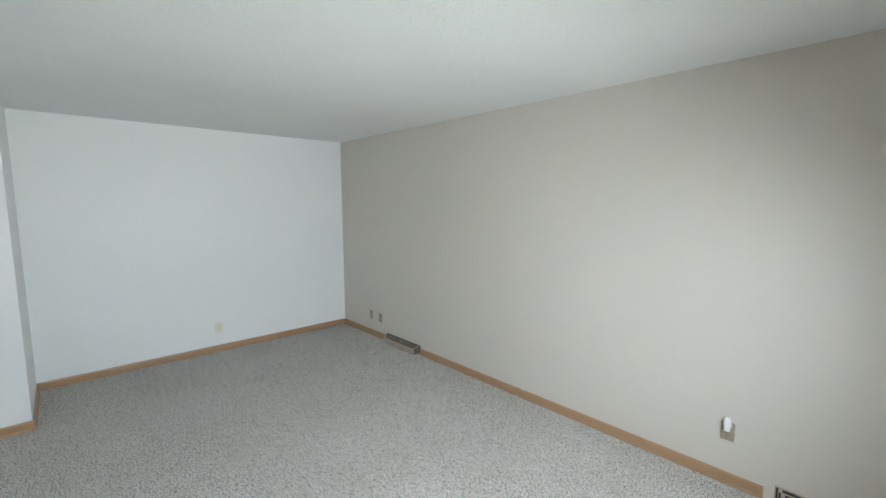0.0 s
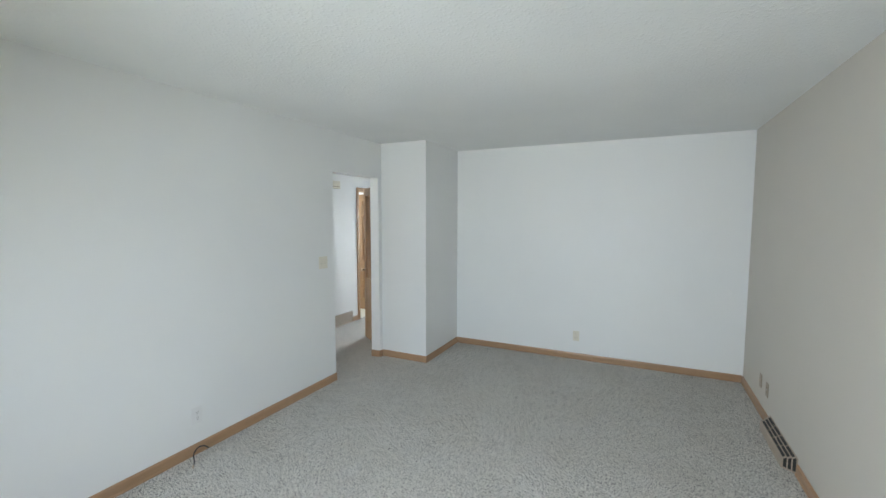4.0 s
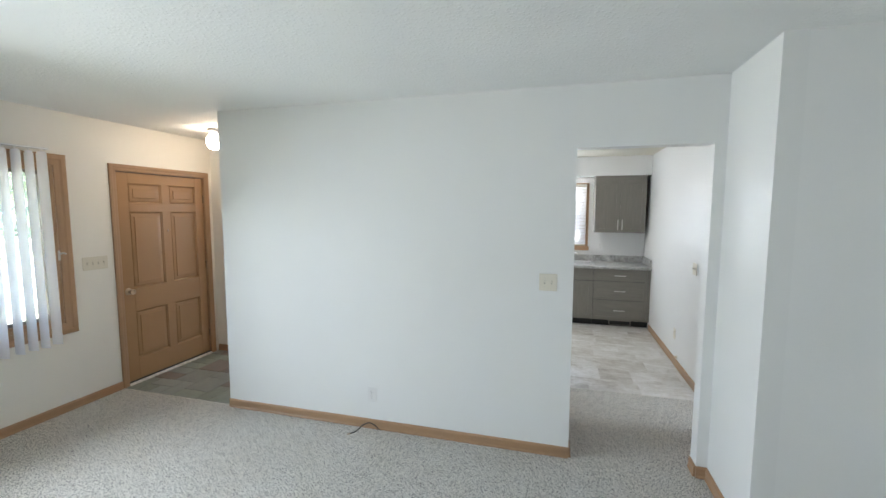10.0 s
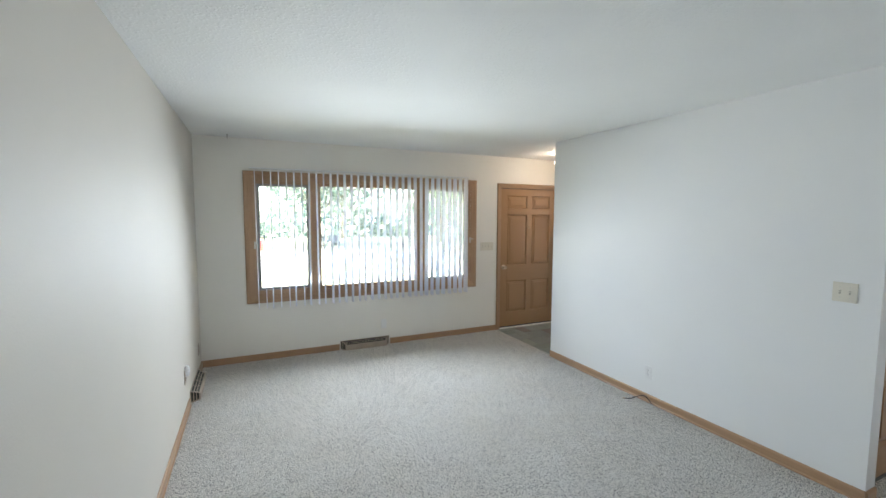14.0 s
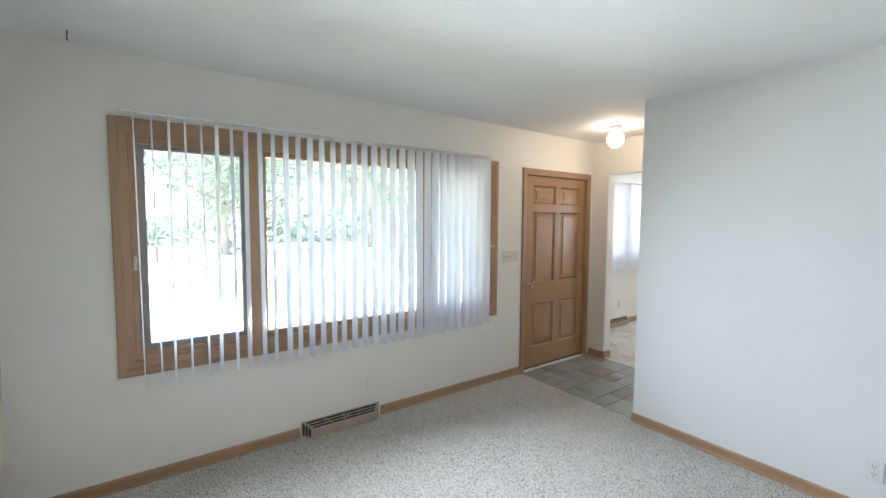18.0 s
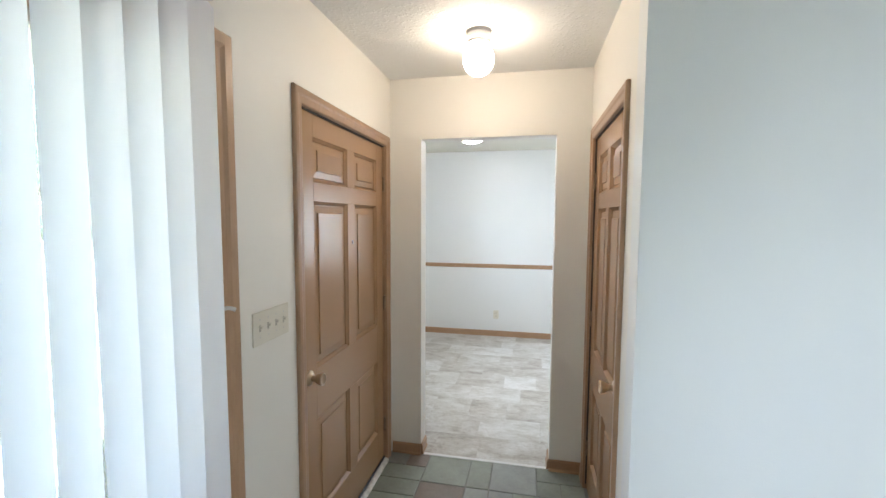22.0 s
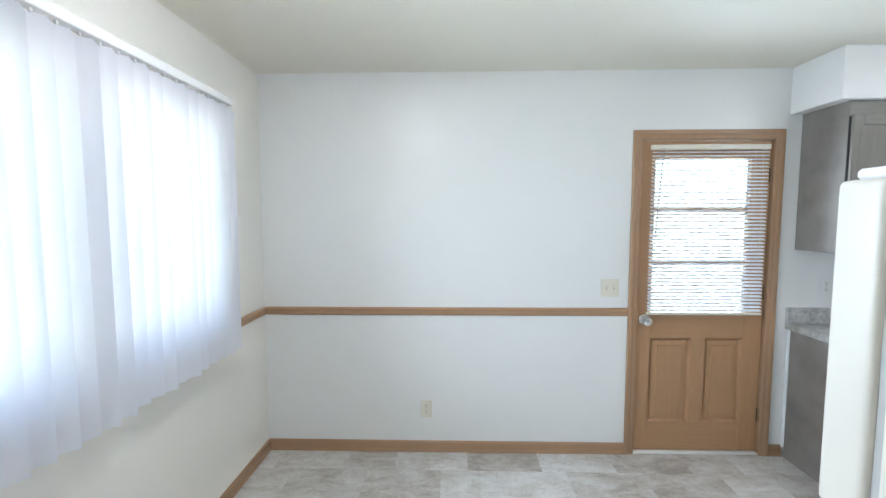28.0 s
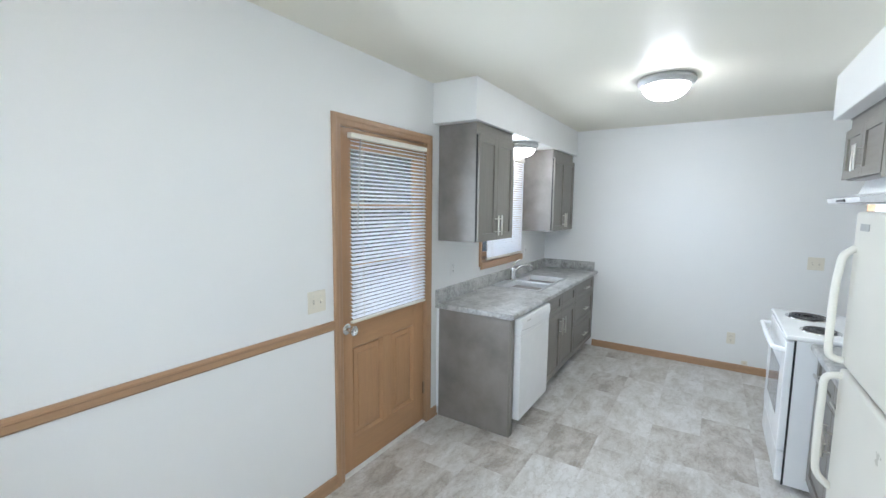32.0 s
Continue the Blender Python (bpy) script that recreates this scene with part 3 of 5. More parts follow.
# ---- doors and windows ----
def casing(bm, w, h, width=0.06, closed=False, back=0.0, proud=0.017, x0=0.0, z0=0.0):
    """A mitred, moulded frame round an opening w by h; the room lies towards -y."""
    prof = [(0.0, 0.0), (0.0, 0.007), (0.006, 0.011), (width * 0.45, 0.013), (width * 0.6, proud), (width * 0.92, proud), (width, proud - 0.005), (width, 0.0)]
    way = [(0, 0, -1, -1 if closed else 0), (0, h, -1, 1), (w, h, 1, 1), (w, 0, 1, -1 if closed else 0)]
    rings = [[bm.verts.new((x0 + x + o * dx, back - d, z0 + z + o * dz)) for o, d in prof] for x, z, dx, dz in way]
    loop = list(zip(rings, rings[1:])) + ([(rings[-1], rings[0])] if closed else [])
    n = len(prof)
    for a, b in loop:
        for k in range(n):
            bm.faces.new((a[k], a[(k + 1) % n], b[(k + 1) % n], b[k]))
    if not closed:
        bm.faces.new(rings[0])
        bm.faces.new(rings[-1][::-1])
    bmesh.ops.recalc_face_normals(bm, faces=bm.faces)
    return bm


def raised_panel(x0, z0, x1, z1, front):
    """A raised door panel with its sticking; front is the y of the door's face."""
    bm = bmesh.new()
    rings = []
    for inset, depth in ((0, 0.001), (0.003, 0.006), (0.010, 0.013), (0.0125, 0.0195), (0.0165, 0.0195), (0.020, 0.015), (0.048, 0.0115), (0.0495, 0.006), (0.052, 0.0055)):
        y = front + depth
        rings.append([bm.verts.new(p) for p in ((x0 + inset, y, z0 + inset), (x1 - inset, y, z0 + inset), (x1 - inset, y, z1 - inset), (x0 + inset, y, z1 - inset))])
    back = [bm.verts.new((v.co.x, front + 0.03, v.co.z)) for v in rings[0]]
    for a, b in zip([back] + rings, rings):
        for k in range(4):
            bm.faces.new((a[k], a[(k + 1) % 4], b[(k + 1) % 4], b[k]))
    bm.faces.new(rings[-1])
    bm.faces.new(back[::-1])
    bmesh.ops.recalc_face_normals(bm, faces=bm.faces)
    return bm


def knob(parent, x, z, front, material, label, r=0.027):
    m = pose(x, front, z, 90)
    bm = lathe(bmesh.new(), [(0, 0), (0.033, 0), (0.033, 0.004), (0.026, 0.010), (0.013, 0.014), (0.012, 0.028), (r * 0.65, 0.034), (r * 0.92, 0.048), (r, 0.060), (r * 0.97, 0.064), (r * 0.84, 0.065), (r * 0.55, 0.059), (0, 0.058)], 28, m)
    part("knob", bm, material, parent, label, True)


def hinge(parent, x, z, front, material=None, side=1):
    bm = bmesh.new()
    for k in range(5):
        cyl(bm, (x, front - 0.006, z - 0.045 + 0.018 * k), (x, front - 0.006, z - 0.0278 + 0.018 * k), 0.0063, n=12)
    cyl(bm, (x, front - 0.006, z + 0.045), (x, front - 0.006, z + 0.050), 0.004, 0.002, n=10)
    h = part("hinge", bm, material or HINGEP, parent, "paint-flecked metal butt hinge", True)
    part("leaf", boxed(x - 0.011, front - 0.0022, z - 0.044, x + 0.011, front + 0.001, z + 0.044), BRONZE, h, "dark hinge leaf")


def panel_leaf(parent, w, h, mats, front=0.012, gap=0.0055, bottom=0.012, thick=0.04, cols=None, rows=None):
    """The stiles, rails and six raised panels of a door leaf; cols and rows name the panels' edges where they are uneven."""
    up, across = mats
    st, mu = 0.115 * w / 0.9, 0.095 * w / 0.9
    k = (h - bottom) / 2.022
    zs = [bottom, *(rows or (bottom + k * z for z in (0.20, 0.63, 0.853, 1.631, 1.714, 1.913))), h - gap]
    xs = [gap, *(cols or (st, (w - mu) / 2, (w + mu) / 2, w - st)), w - gap]
    y0, y1 = front, front + thick
    for a, b in ((0, 1), (4, 5)):
        part("stile", boxed(xs[a], y0, zs[0], xs[b], y1, zs[7], bevel=0.0018), up, parent)
    for a, b in ((0, 1), (2, 3), (4, 5), (6, 7)):
        part("rail", boxed(xs[1], y0 + 0.0004, zs[a], xs[4], y1, zs[b], bevel=0.0012), across, parent)
    for a, b in ((1, 2), (3, 4), (5, 6)):
        part("mullion", boxed(xs[2], y0 + 0.0002, zs[a], xs[3], y1, zs[b], bevel=0.0012), up, parent)
        for c, d in ((1, 2), (3, 4)):
            part("panel", raised_panel(xs[c], zs[a], xs[d], zs[b], y0), up, parent)


def jamb(parent, w, h, depth, material, y0=0.0):
    t = 0.016
    part("jamb_lining", boxed(-t, y0, 0, 0, depth, h), material, parent)
    part("jamb_lining", boxed(w, y0, 0, w + t, depth, h), material, parent)
    part("jamb_lining", boxed(-t, y0, h, w + t, depth, h + t), material, parent)


# front door
d1 = thing("door_1", pose(0, 0.079, 0, 0, 0, 90), "closed tan-painted six-panel front door in the entry", "door", kind="structure")
W1 = 0.983
part("casing", casing(bmesh.new(), W1, 2.036, 0.062), TRIMZ, d1)
jamb(d1, W1, 2.034, 0.16, TRIMZ, 0.001)
panel_leaf(d1, W1, 2.034, (DOORM, DOORX), front=0.016, bottom=0.028, cols=(0.124, 0.467, 0.559, 0.879), rows=(0.235, 0.697, 0.925, 1.660, 1.744, 1.932))
knob(d1, 0.062, 0.905, 0.016, BRASS, "worn brass knob")
for z in (0.25, 1.05, 1.80):
    hinge(d1, W1 - 0.002, z, 0.010)
pe = part("peephole", lathe(bmesh.new(), [(0.0045, 0.0), (0.0088, 0.0), (0.0088, 0.0022), (0.006, 0.0035), (0.0045, 0.002)], 20, pose(0.516, 0.0158, 1.464, 90)), CHROME, d1, "small bright-rimmed peephole", True)
part("lens", cyl(bmesh.new(), (0.516, 0.0165, 1.464), (0.516, 0.0148, 1.464), 0.0046, n=16), BLACK, pe)
bm = prism(bmesh.new(), [(-0.02, 0.0), (-0.02, 0.006), (-0.004, 0.018), (0.09, 0.018), (0.09, 0.0)], 0.0, W1, "x")
part("threshold", bm, plain("worn_white_threshold", (0.74, 0.73, 0.69), 0.5, vary=0.25, scale=30), d1, "worn white-painted threshold")
DARKSTRIP = plain("dark_rebate_strip", (0.05, 0.038, 0.028), 0.6)
# Dark strips in the rebate, along the latch side and the top.
part("rebate_strip", boxed(0.0, 0.004, 0.03, 0.005, 0.0157, 2.03), DARKSTRIP, d1, "dark strip in the door rebate")
part("rebate_strip", boxed(0.005, 0.004, 2.028, W1 - 0.005, 0.0157, 2.0335), DARKSTRIP, d1, "dark strip in the door rebate")
part("door_sweep", boxed(0.004, 0.006, 0.019, W1 - 0.004, 0.0155, 0.034, bevel=0.002), BLACK, d1, "black rubber door sweep")

# coat closet door in the entry
d2 = thing("door_2", pose(1.24, 1.035, 0, 0, 0, -90), "closed tan six-panel closet door in the entry", "door", kind="structure")
W2 = 0.775
part("casing", casing(bmesh.new(), W2, 2.036, 0.06), TRIMZ, d2)
jamb(d2, W2, 2.034, 0.11, TRIMZ, 0.001)
panel_leaf(d2, W2, 2.034, (DOORM, DOORX), cols=(0.116, 0.345, 0.414, 0.650))
# Dark strips stand in for the shaded gap round the leaf.
part("rebate_strip", boxed(0.0, 0.004, 0.03, 0.0045, 0.0117, 2.03), DARKSTRIP, d2, "dark strip painted as the shade in the door gap")
part("rebate_strip", boxed(0.005, 0.004, 2.0285, W2 - 0.005, 0.0117, 2.0335), DARKSTRIP, d2, "dark strip painted as the shade in the door gap")
knob(d2, W2 - 0.065, 0.90, 0.012, BRASS, "worn brass knob")
for z in (0.25, 1.02, 1.80):
    hinge(d2, 0.001, z, 0.012)

# basement door in the hallway
d3 = thing("door_3", pose(3.95, 0.255, 0, 0, 0, 90), "closed honey-stained six-panel door in the hallway", "door", kind="structure")
W3 = 0.67
part("casing", casing(bmesh.new(), W3, 2.02, 0.06), TRIMZ, d3)
jamb(d3, W3, 2.018, 0.11, TRIMZ, 0.001)
panel_leaf(d3, W3, 2.018, (HALLM, HALLX))
knob(d3, W3 - 0.06, 0.92, 0.012, BRASS, "brass knob")
for z in (0.25, 1.0, 1.78):
    hinge(d3, 0.001, z, 0.012)

# back door with glazed upper half
d4 = thing("door_4", pose(1.838, 4.14, 0, 0, 0, 0), "closed fir back door with three panes over two panels", "door", kind="structure")
W4 = 0.809
part("casing", casing(bmesh.new(), W4, 2.042, 0.06), TRIMZ, d4)
jamb(d4, W4, 2.040, 0.16, TRIMZ, 0.001)
zs4, st4, st5 = [0.02, 0.215, 0.775, 0.935, 1.930, 2.036], 0.095, 0.122
y0, y1 = 0.014, 0.056
for a, b in ((0.004, st4), (W4 - st5, W4 - 0.004)):
    part("stile", boxed(a, y0, 0.02, b, y1, 2.036, bevel=0.002), BACKM, d4)
for a, b in ((0, 1), (2, 3), (4, 5)):
    part("rail", boxed(st4, y0 + 0.0004, zs4[a], W4 - st5, y1, zs4[b], bevel=0.0015), BACKX, d4)
part("mullion", boxed(W4 / 2 - 0.045, y0 + 0.0002, 0.215, W4 / 2 + 0.045, y1, 0.775, bevel=0.0015), BACKM, d4)
for a, b in ((st4, W4 / 2 - 0.045), (W4 / 2 + 0.045, W4 - st5)):
    part("panel", raised_panel(a, 0.215, b, 0.775, y0), BACKM, d4)
for z in (1.264, 1.604):
    part("glazing_bar", boxed(st4, y0 + 0.006, z - 0.012, W4 - st5, y1 - 0.004, z + 0.014, bevel=0.003), BACKX, d4)
for a, b in ((0.935, 1.252), (1.276, 1.592), (1.616, 1.930)):
    p = part("pane", boxed(st4, y0 + 0.018, a, W4 - st5, y0 + 0.022, b), BACKGLASS, d4)
    p.visible_shadow = False
knob(d4, 0.048, 0.90, 0.014, CHROME, "polished chrome knob", 0.029)
for z in (0.27, 1.08, 1.82):
    hinge(d4, W4 - 0.001, z, 0.014)
part("threshold", boxed(0, -0.008, 0.0025, W4, 0.12, 0.016, bevel=0.004), plain("white_sill", (0.75, 0.74, 0.70), 0.5), d4, "pale door sill")


def mini_blind(m, w, h, label, wand=True, proud=0.03, pitch=0.0225, tilt=14):
    """A horizontal blind: headrail, slats, bottom rail, ladders and wand; hangs from z = 0 down, room towards -y."""
    b = thing("mini_blind", m, label, "window blind")
    part("headrail", boxed(0, -proud - 0.02, -0.03, w, -proud + 0.012, 0, bevel=0.003), IVORY, b)
    bm = bmesh.new()
    n = 5
    rows = []
    for k in range(n):
        u = (k / (n - 1) - 0.5)
        y, z = u * 0.025, 0.0028 * (1 - (2 * u) ** 2)
        c, s = math.cos(radians(tilt)), math.sin(radians(tilt))
        rows.append([bm.verts.new((x, y * c - z * s, y * s + z * c)) for x in (0.004, w - 0.004)])
    for a, c in zip(rows, rows[1:]):
        bm.faces.new((a[0], a[1], c[1], c[0]))
    me = mesh_of("slat", bm, BLIND, True)
    count = int((h - 0.06) / pitch)
    for k in range(count):
        share("slat", me, b, pose(0, -proud - 0.004, -0.045 - k * pitch))
    zb = -0.045 - count * pitch
    part("bottom_rail", boxed(0.002, -proud - 0.016, zb - 0.008, w - 0.002, -proud + 0.008, zb + 0.006, bevel=0.003), IVORY, b)
    for x in (0.09, w - 0.09):
        part("ladder_cord", cyl(bmesh.new(), (x, -proud - 0.018, -0.03), (x, -proud - 0.018, zb), 0.0012, n=6), IVORY, b)
    if wand:
        part("tilt_wand", cyl(bmesh.new(), (0.065, -proud - 0.026, -0.03), (0.03, -proud - 0.03, -0.55), 0.004, n=8), plain("clear_wand", (0.45, 0.45, 0.45), 0.2), b, "slim tilt wand")
        part("lift_cord", tube(bmesh.new(), [(w - 0.05, -proud - 0.022, -0.03), (w - 0.045, -proud - 0.025, -0.5), (w - 0.055, -proud - 0.024, -0.72)], 0.002, 6), IVORY, b)
    return b


BLIND = make_vane("cream_blind_slat", 0.03)
mini_blind(pose(1.882, 4.146, 2.006), 0.718, 1.085, "cream aluminium mini blind lowered over the back door glass", tilt=26)


def window_frame(name, m, w, h, cuts, label, wood, depth=0.16, width=0.088):
    """A wooden window: casing, lining, mullions at the given places, panes with sashes."""
    z_mat, x_mat = wood
    win = thing(name, m, label, "window", kind="structure")
    part("window_frame", casing(bmesh.new(), w, h, width, True, proud=0.02), z_mat, win)
    for a, b, c, d in ((0, 0, 0.02, h), (w - 0.02, 0, w, h)):
        part("lining", boxed(a, 0.001, b, c, depth, d), z_mat, win)
    for a, b in ((0, 0.02), (h - 0.02, h)):
        part("lining", boxed(0.02, 0.001, a, w - 0.02, depth, b), x_mat, win)
    edges = [0.02, *[v for c in cuts for v in (c - 0.035, c + 0.035)], w - 0.02]
    for c in cuts:
        part("mullion", boxed(c - 0.035, 0.004, 0.02, c + 0.035, depth - 0.01, h - 0.02, bevel=0.004), z_mat, win)
        part("mullion_cover", boxed(c - 0.05, -0.010, 0.0, c + 0.05, 0.004, h, bevel=0.005), z_mat, win)
    return win, [(edges[k], edges[k + 1]) for k in range(0, len(edges), 2)]


def sash(win, x0, x1, z0, z1, y, material, width=0.05, rail_material=None, glass=None):
    for a, b, c, d in ((x0, z0, x0 + width, z1), (x1 - width, z0, x1, z1)):
        part("sash_stile", boxed(a, y, b, c, y + 0.04, d, bevel=0.004), material, win)
    for a, b in ((z0, z0 + width), (z1 - width, z1)):
        part("sash_rail", boxed(x0 + width, y + 0.0006, a, x1 - width, y + 0.04, b, bevel=0.003), rail_material or material, win)
    p = part("pane", boxed(x0 + width, y + 0.018, z0 + width, x1 - width, y + 0.022, z1 - width), glass or GLASS, win)
    p.visible_shadow = False


# living room picture window: two casements beside one fixed light
w1, bays = window_frame("window_1", pose(0, -3.13, 0.745, 0, 0, 90), 2.72, 1.29, (0.665, 2.025), "three-part wooden picture window with tan casing", (WINWOOD, WINWOODX))
for k, (a, b) in enumerate(bays):
    if k == 1:
        sash(w1, a, b, 0.02, 1.27, 0.045, WINWOOD, 0.035, WINWOODX)
    else:
        sash(w1, a, b, 0.02, 1.27, 0.055, GREYALU, 0.052)
        part("inner_stop", boxed(a, 0.02, 0.02, a + 0.02, 0.055, 1.27, bevel=0.003), WINWOOD, w1)
        part("inner_stop", boxed(b - 0.02, 0.02, 0.02, b, 0.055, 1.27, bevel=0.003), WINWOOD, w1)
        part("inner_stop", boxed(a + 0.02, 0.02, 0.02, b - 0.02, 0.055, 0.045, bevel=0.003), WINWOODX, w1)
        part("inner_stop", boxed(a + 0.02, 0.02, 1.245, b - 0.02, 0.055, 1.27, bevel=0.003), WINWOODX, w1)
for x in (0.012, 2.708):
    bm = boxed(x - 0.008, -0.020, 0.525, x + 0.008, -0.010, 0.605, bevel=0.003)
    tube(bm, [(x, -0.020, 0.575), (x + 0.01, -0.045, 0.585), (x + 0.022, -0.062, 0.578)], 0.006, 8)
    part("casement_latch", bm, NICKEL, w1, "small metal casement latch", True)

w2, bays = window_frame("window_2", pose(-0.59, 1.965, 1.005, 0, 0, 90), 1.62, 1.038, (0.81,), "two-part wooden dining window with tan casing", (WINWOOD, WINWOODX))
for a, b in bays:
    sash(w2, a, b, 0.02, 1.018, 0.045, WINWOOD, 0.045, WINWOODX)
bm = boxed(0.012, -0.024, 0.50, 0.034, -0.010, 0.62, bevel=0.003)
tube(bm, [(0.022, -0.022, 0.575), (0.05, -0.05, 0.585), (0.11, -0.07, 0.578)], 0.006, 8)
part("casement_latch", bm, NICKEL, w2, "small metal casement latch", True)

w3, bays = window_frame("window_3", pose(3.508, 4.14, 1.123), 0.804, 0.939, (), "wooden sink window with tan casing and sill", (WINWOOD, WINWOODX), width=0.046)
sash(w3, 0.02, 0.784, 0.02, 0.919, 0.06, WINWOOD, 0.045, WINWOODX, BACKGLASS)
for z in (0.32, 0.62):
    part("glazing_bar", boxed(0.065, 0.066, z - 0.01, 0.739, 0.094, z + 0.01), WINWOODX, w3)
part("window_sill", boxed(-0.06, -0.045, -0.068, 0.864, -0.0215, -0.004, bevel=0.006), WINWOODX, w3)
mini_blind(pose(3.522, 4.146, 2.085), 0.80, 0.965, "white mini blind lowered over the sink window", False, proud=0.045, tilt=46)

# Windows out of view, added to bring light to hallway and bathroom.
w4, bays = window_frame("unseen_window_hall", pose(9.6, 1.20, 0.90, 0, 0, -90), 0.85, 1.10, (), "unseen plain window added to light the hallway", (WINWOOD, WINWOODX), 0.12)
sash(w4, 0.02, 0.83, 0.02, 1.08, 0.05, WINWOOD, 0.045, WINWOODX)
w5, bays = window_frame("unseen_window_bath", pose(5.9, 3.0, 1.0), 1.0, 1.0, (), "unseen plain window added to light the bathroom", (WINWOOD, WINWOODX), 0.12)
sash(w5, 0.02, 0.98, 0.02, 0.98, 0.05, WINWOOD, 0.045, WINWOODX)


def vane_mesh(length, width=0.089, material=None):
    bm = bmesh.new()
    n, rows = 6, []
    for k in range(n + 1):
        u = k / n - 0.5
        rows.append([bm.verts.new((u * width, 0.006 * (1 - 4 * u * u), z)) for z in (-length, -0.03, -0.012)])
        if k in (0, n):
            rows[-1][2].co.x *= 0.72
    for a, b in zip(rows, rows[1:]):
        for j in range(2):
            bm.faces.new((a[j], b[j], b[j + 1], a[j + 1]))
    return mesh_of("vane", bm, material or VANE, True)


# vertical blinds: vanes turned square to the picture window, closed in the dining area
vb = thing("vertical_blind", pose(0.07, -3.14, 2.155, 0, 0, 90), "white vertical blind with vanes turned open at the picture window", "window blind")
part("headrail", boxed(-0.02, -0.018, -0.013, 2.66, 0.018, 0.0, bevel=0.003), WHITE, vb, "slim white headrail")
me = vane_mesh(1.53)
rnd = random.Random(4)
for k in range(33):
    share("vane", me, vb, pose(0.04 + 0.0806 * k, 0, -0.018 - rnd.uniform(0, 0.004), rnd.uniform(-0.4, 0.4), 0, 92 + 0.28 * k + rnd.uniform(-4, 4)))
    part("carrier", boxed(0.036 + 0.0806 * k, -0.005, -0.032, 0.044 + 0.0806 * k, 0.005, -0.013), WHITE, vb)
for k in (0.03, 0.95, 1.95, 2.62):
    part("bracket", boxed(k, -0.012, -0.002, k + 0.02, 0.07, 0.003), NICKEL, vb)
vd = thing("vertical_blind", pose(-0.49, 1.935, 2.166, 0, 0, 90), "white vertical blind drawn closed over the dining window", "window blind")
part("headrail", boxed(0, -0.022, -0.036, 1.672, 0.022, 0.0, bevel=0.003), WHITE, vd, "white headrail")
part("headrail_clip", boxed(0.1, 0.018, -0.02, 0.13, 0.10, 0.002), NICKEL, vd)
part("headrail_clip", boxed(1.5, 0.018, -0.02, 1.53, 0.10, 0.002), NICKEL, vd)
# Same vanes as the picture window's, made to pass less light and glow less.
me = vane_mesh(1.265, material=make_vane("white_blind_vane_dimmed", 0.52))
share("vane", me, vd, pose(0.028, 0, -0.030, 0, 0, 6))
for k in range(21):
    share("vane", me, vd, pose(0.140 + 0.0745 * k, 0, -0.030 - rnd.uniform(0, 0.006), rnd.uniform(-0.5, 0.5), 0, -30 + 8 * math.sin(k * 1.9) + rnd.uniform(-8, 8)))
    part("carrier", boxed(0.136 + 0.0745 * k, -0.004, -0.046, 0.144 + 0.0745 * k, 0.004, -0.035), WHITE, vd)

# doors seen down the hallway
lv = thing("louvered_door", pose(5.045, 0.135, 0.012, 0, 0, 55), "honey-stained louvered closet door standing open in the hallway", "door")
for a, b in ((0, 0.075), (0.525, 0.60)):
    part("stile", boxed(a, -0.017, 0, b, 0.017, 2.0, bevel=0.003), HALLM, lv)
for a, b in ((0, 0.20), (0.70, 0.82), (1.90, 2.0)):
    part("rail", boxed(0.075, -0.0165, a, 0.525, 0.0165, b, bevel=0.002), HALLX, lv)
part("panel", raised_panel(0.075, 0.20, 0.525, 0.70, -0.017), HALLM, lv)
me = mesh_of("louver_slat", boxed(-0.225, -0.019, -0.004, 0.225, 0.019, 0.004, bevel=0.002), HALLX)
for k in range(36):
    share("louver_slat", me, lv, pose(0.30, 0, 0.845 + 0.0294 * k, -48))
knob(lv, 0.565, 0.92, -0.017, BRASS, "brass knob", 0.022)
part("knob", lathe(bmesh.new(), [(0, 0), (0.024, 0), (0.022, 0.006), (0.010, 0.012), (0.010, 0.026), (0.022, 0.040), (0.021, 0.052), (0, 0.056)], 24, pose(0.565, 0.017, 0.92, -90)), BRASS, lv, "brass knob", True)
d5 = thing("doorway_frame", pose(6.185, 1.33, 0), "honey-stained wooden casing round the bathroom doorway", "door frame", kind="structure")
part("casing", casing(bmesh.new(), 0.61, 2.038, 0.06), HALLM, d5)
jamb(d5, 0.61, 2.036, 0.12, HALLM, 0.001)
d6 = thing("door_5", pose(6.745, 2.03, 0, 0, 0, -90), "honey-stained six-panel bathroom door standing open", "door", kind="structure")
panel_leaf(d6, 0.62, 2.03, (HALLM, HALLX), front=0.0, bottom=0.02, thick=0.035)
for z in (0.25, 1.78):
    hinge(d6, 0.618, z, 0.02)

# ---- small wall fittings ----
def plate_base(name, m, w, h, label, category, group="", material=None):
    t = thing(name, m, label, category, group)
    part("plate", boxed(-w / 2, -0.006, -h / 2, w / 2, 0, h / 2, bevel=0.0035, segments=2), material or IVORY, t)
    return t


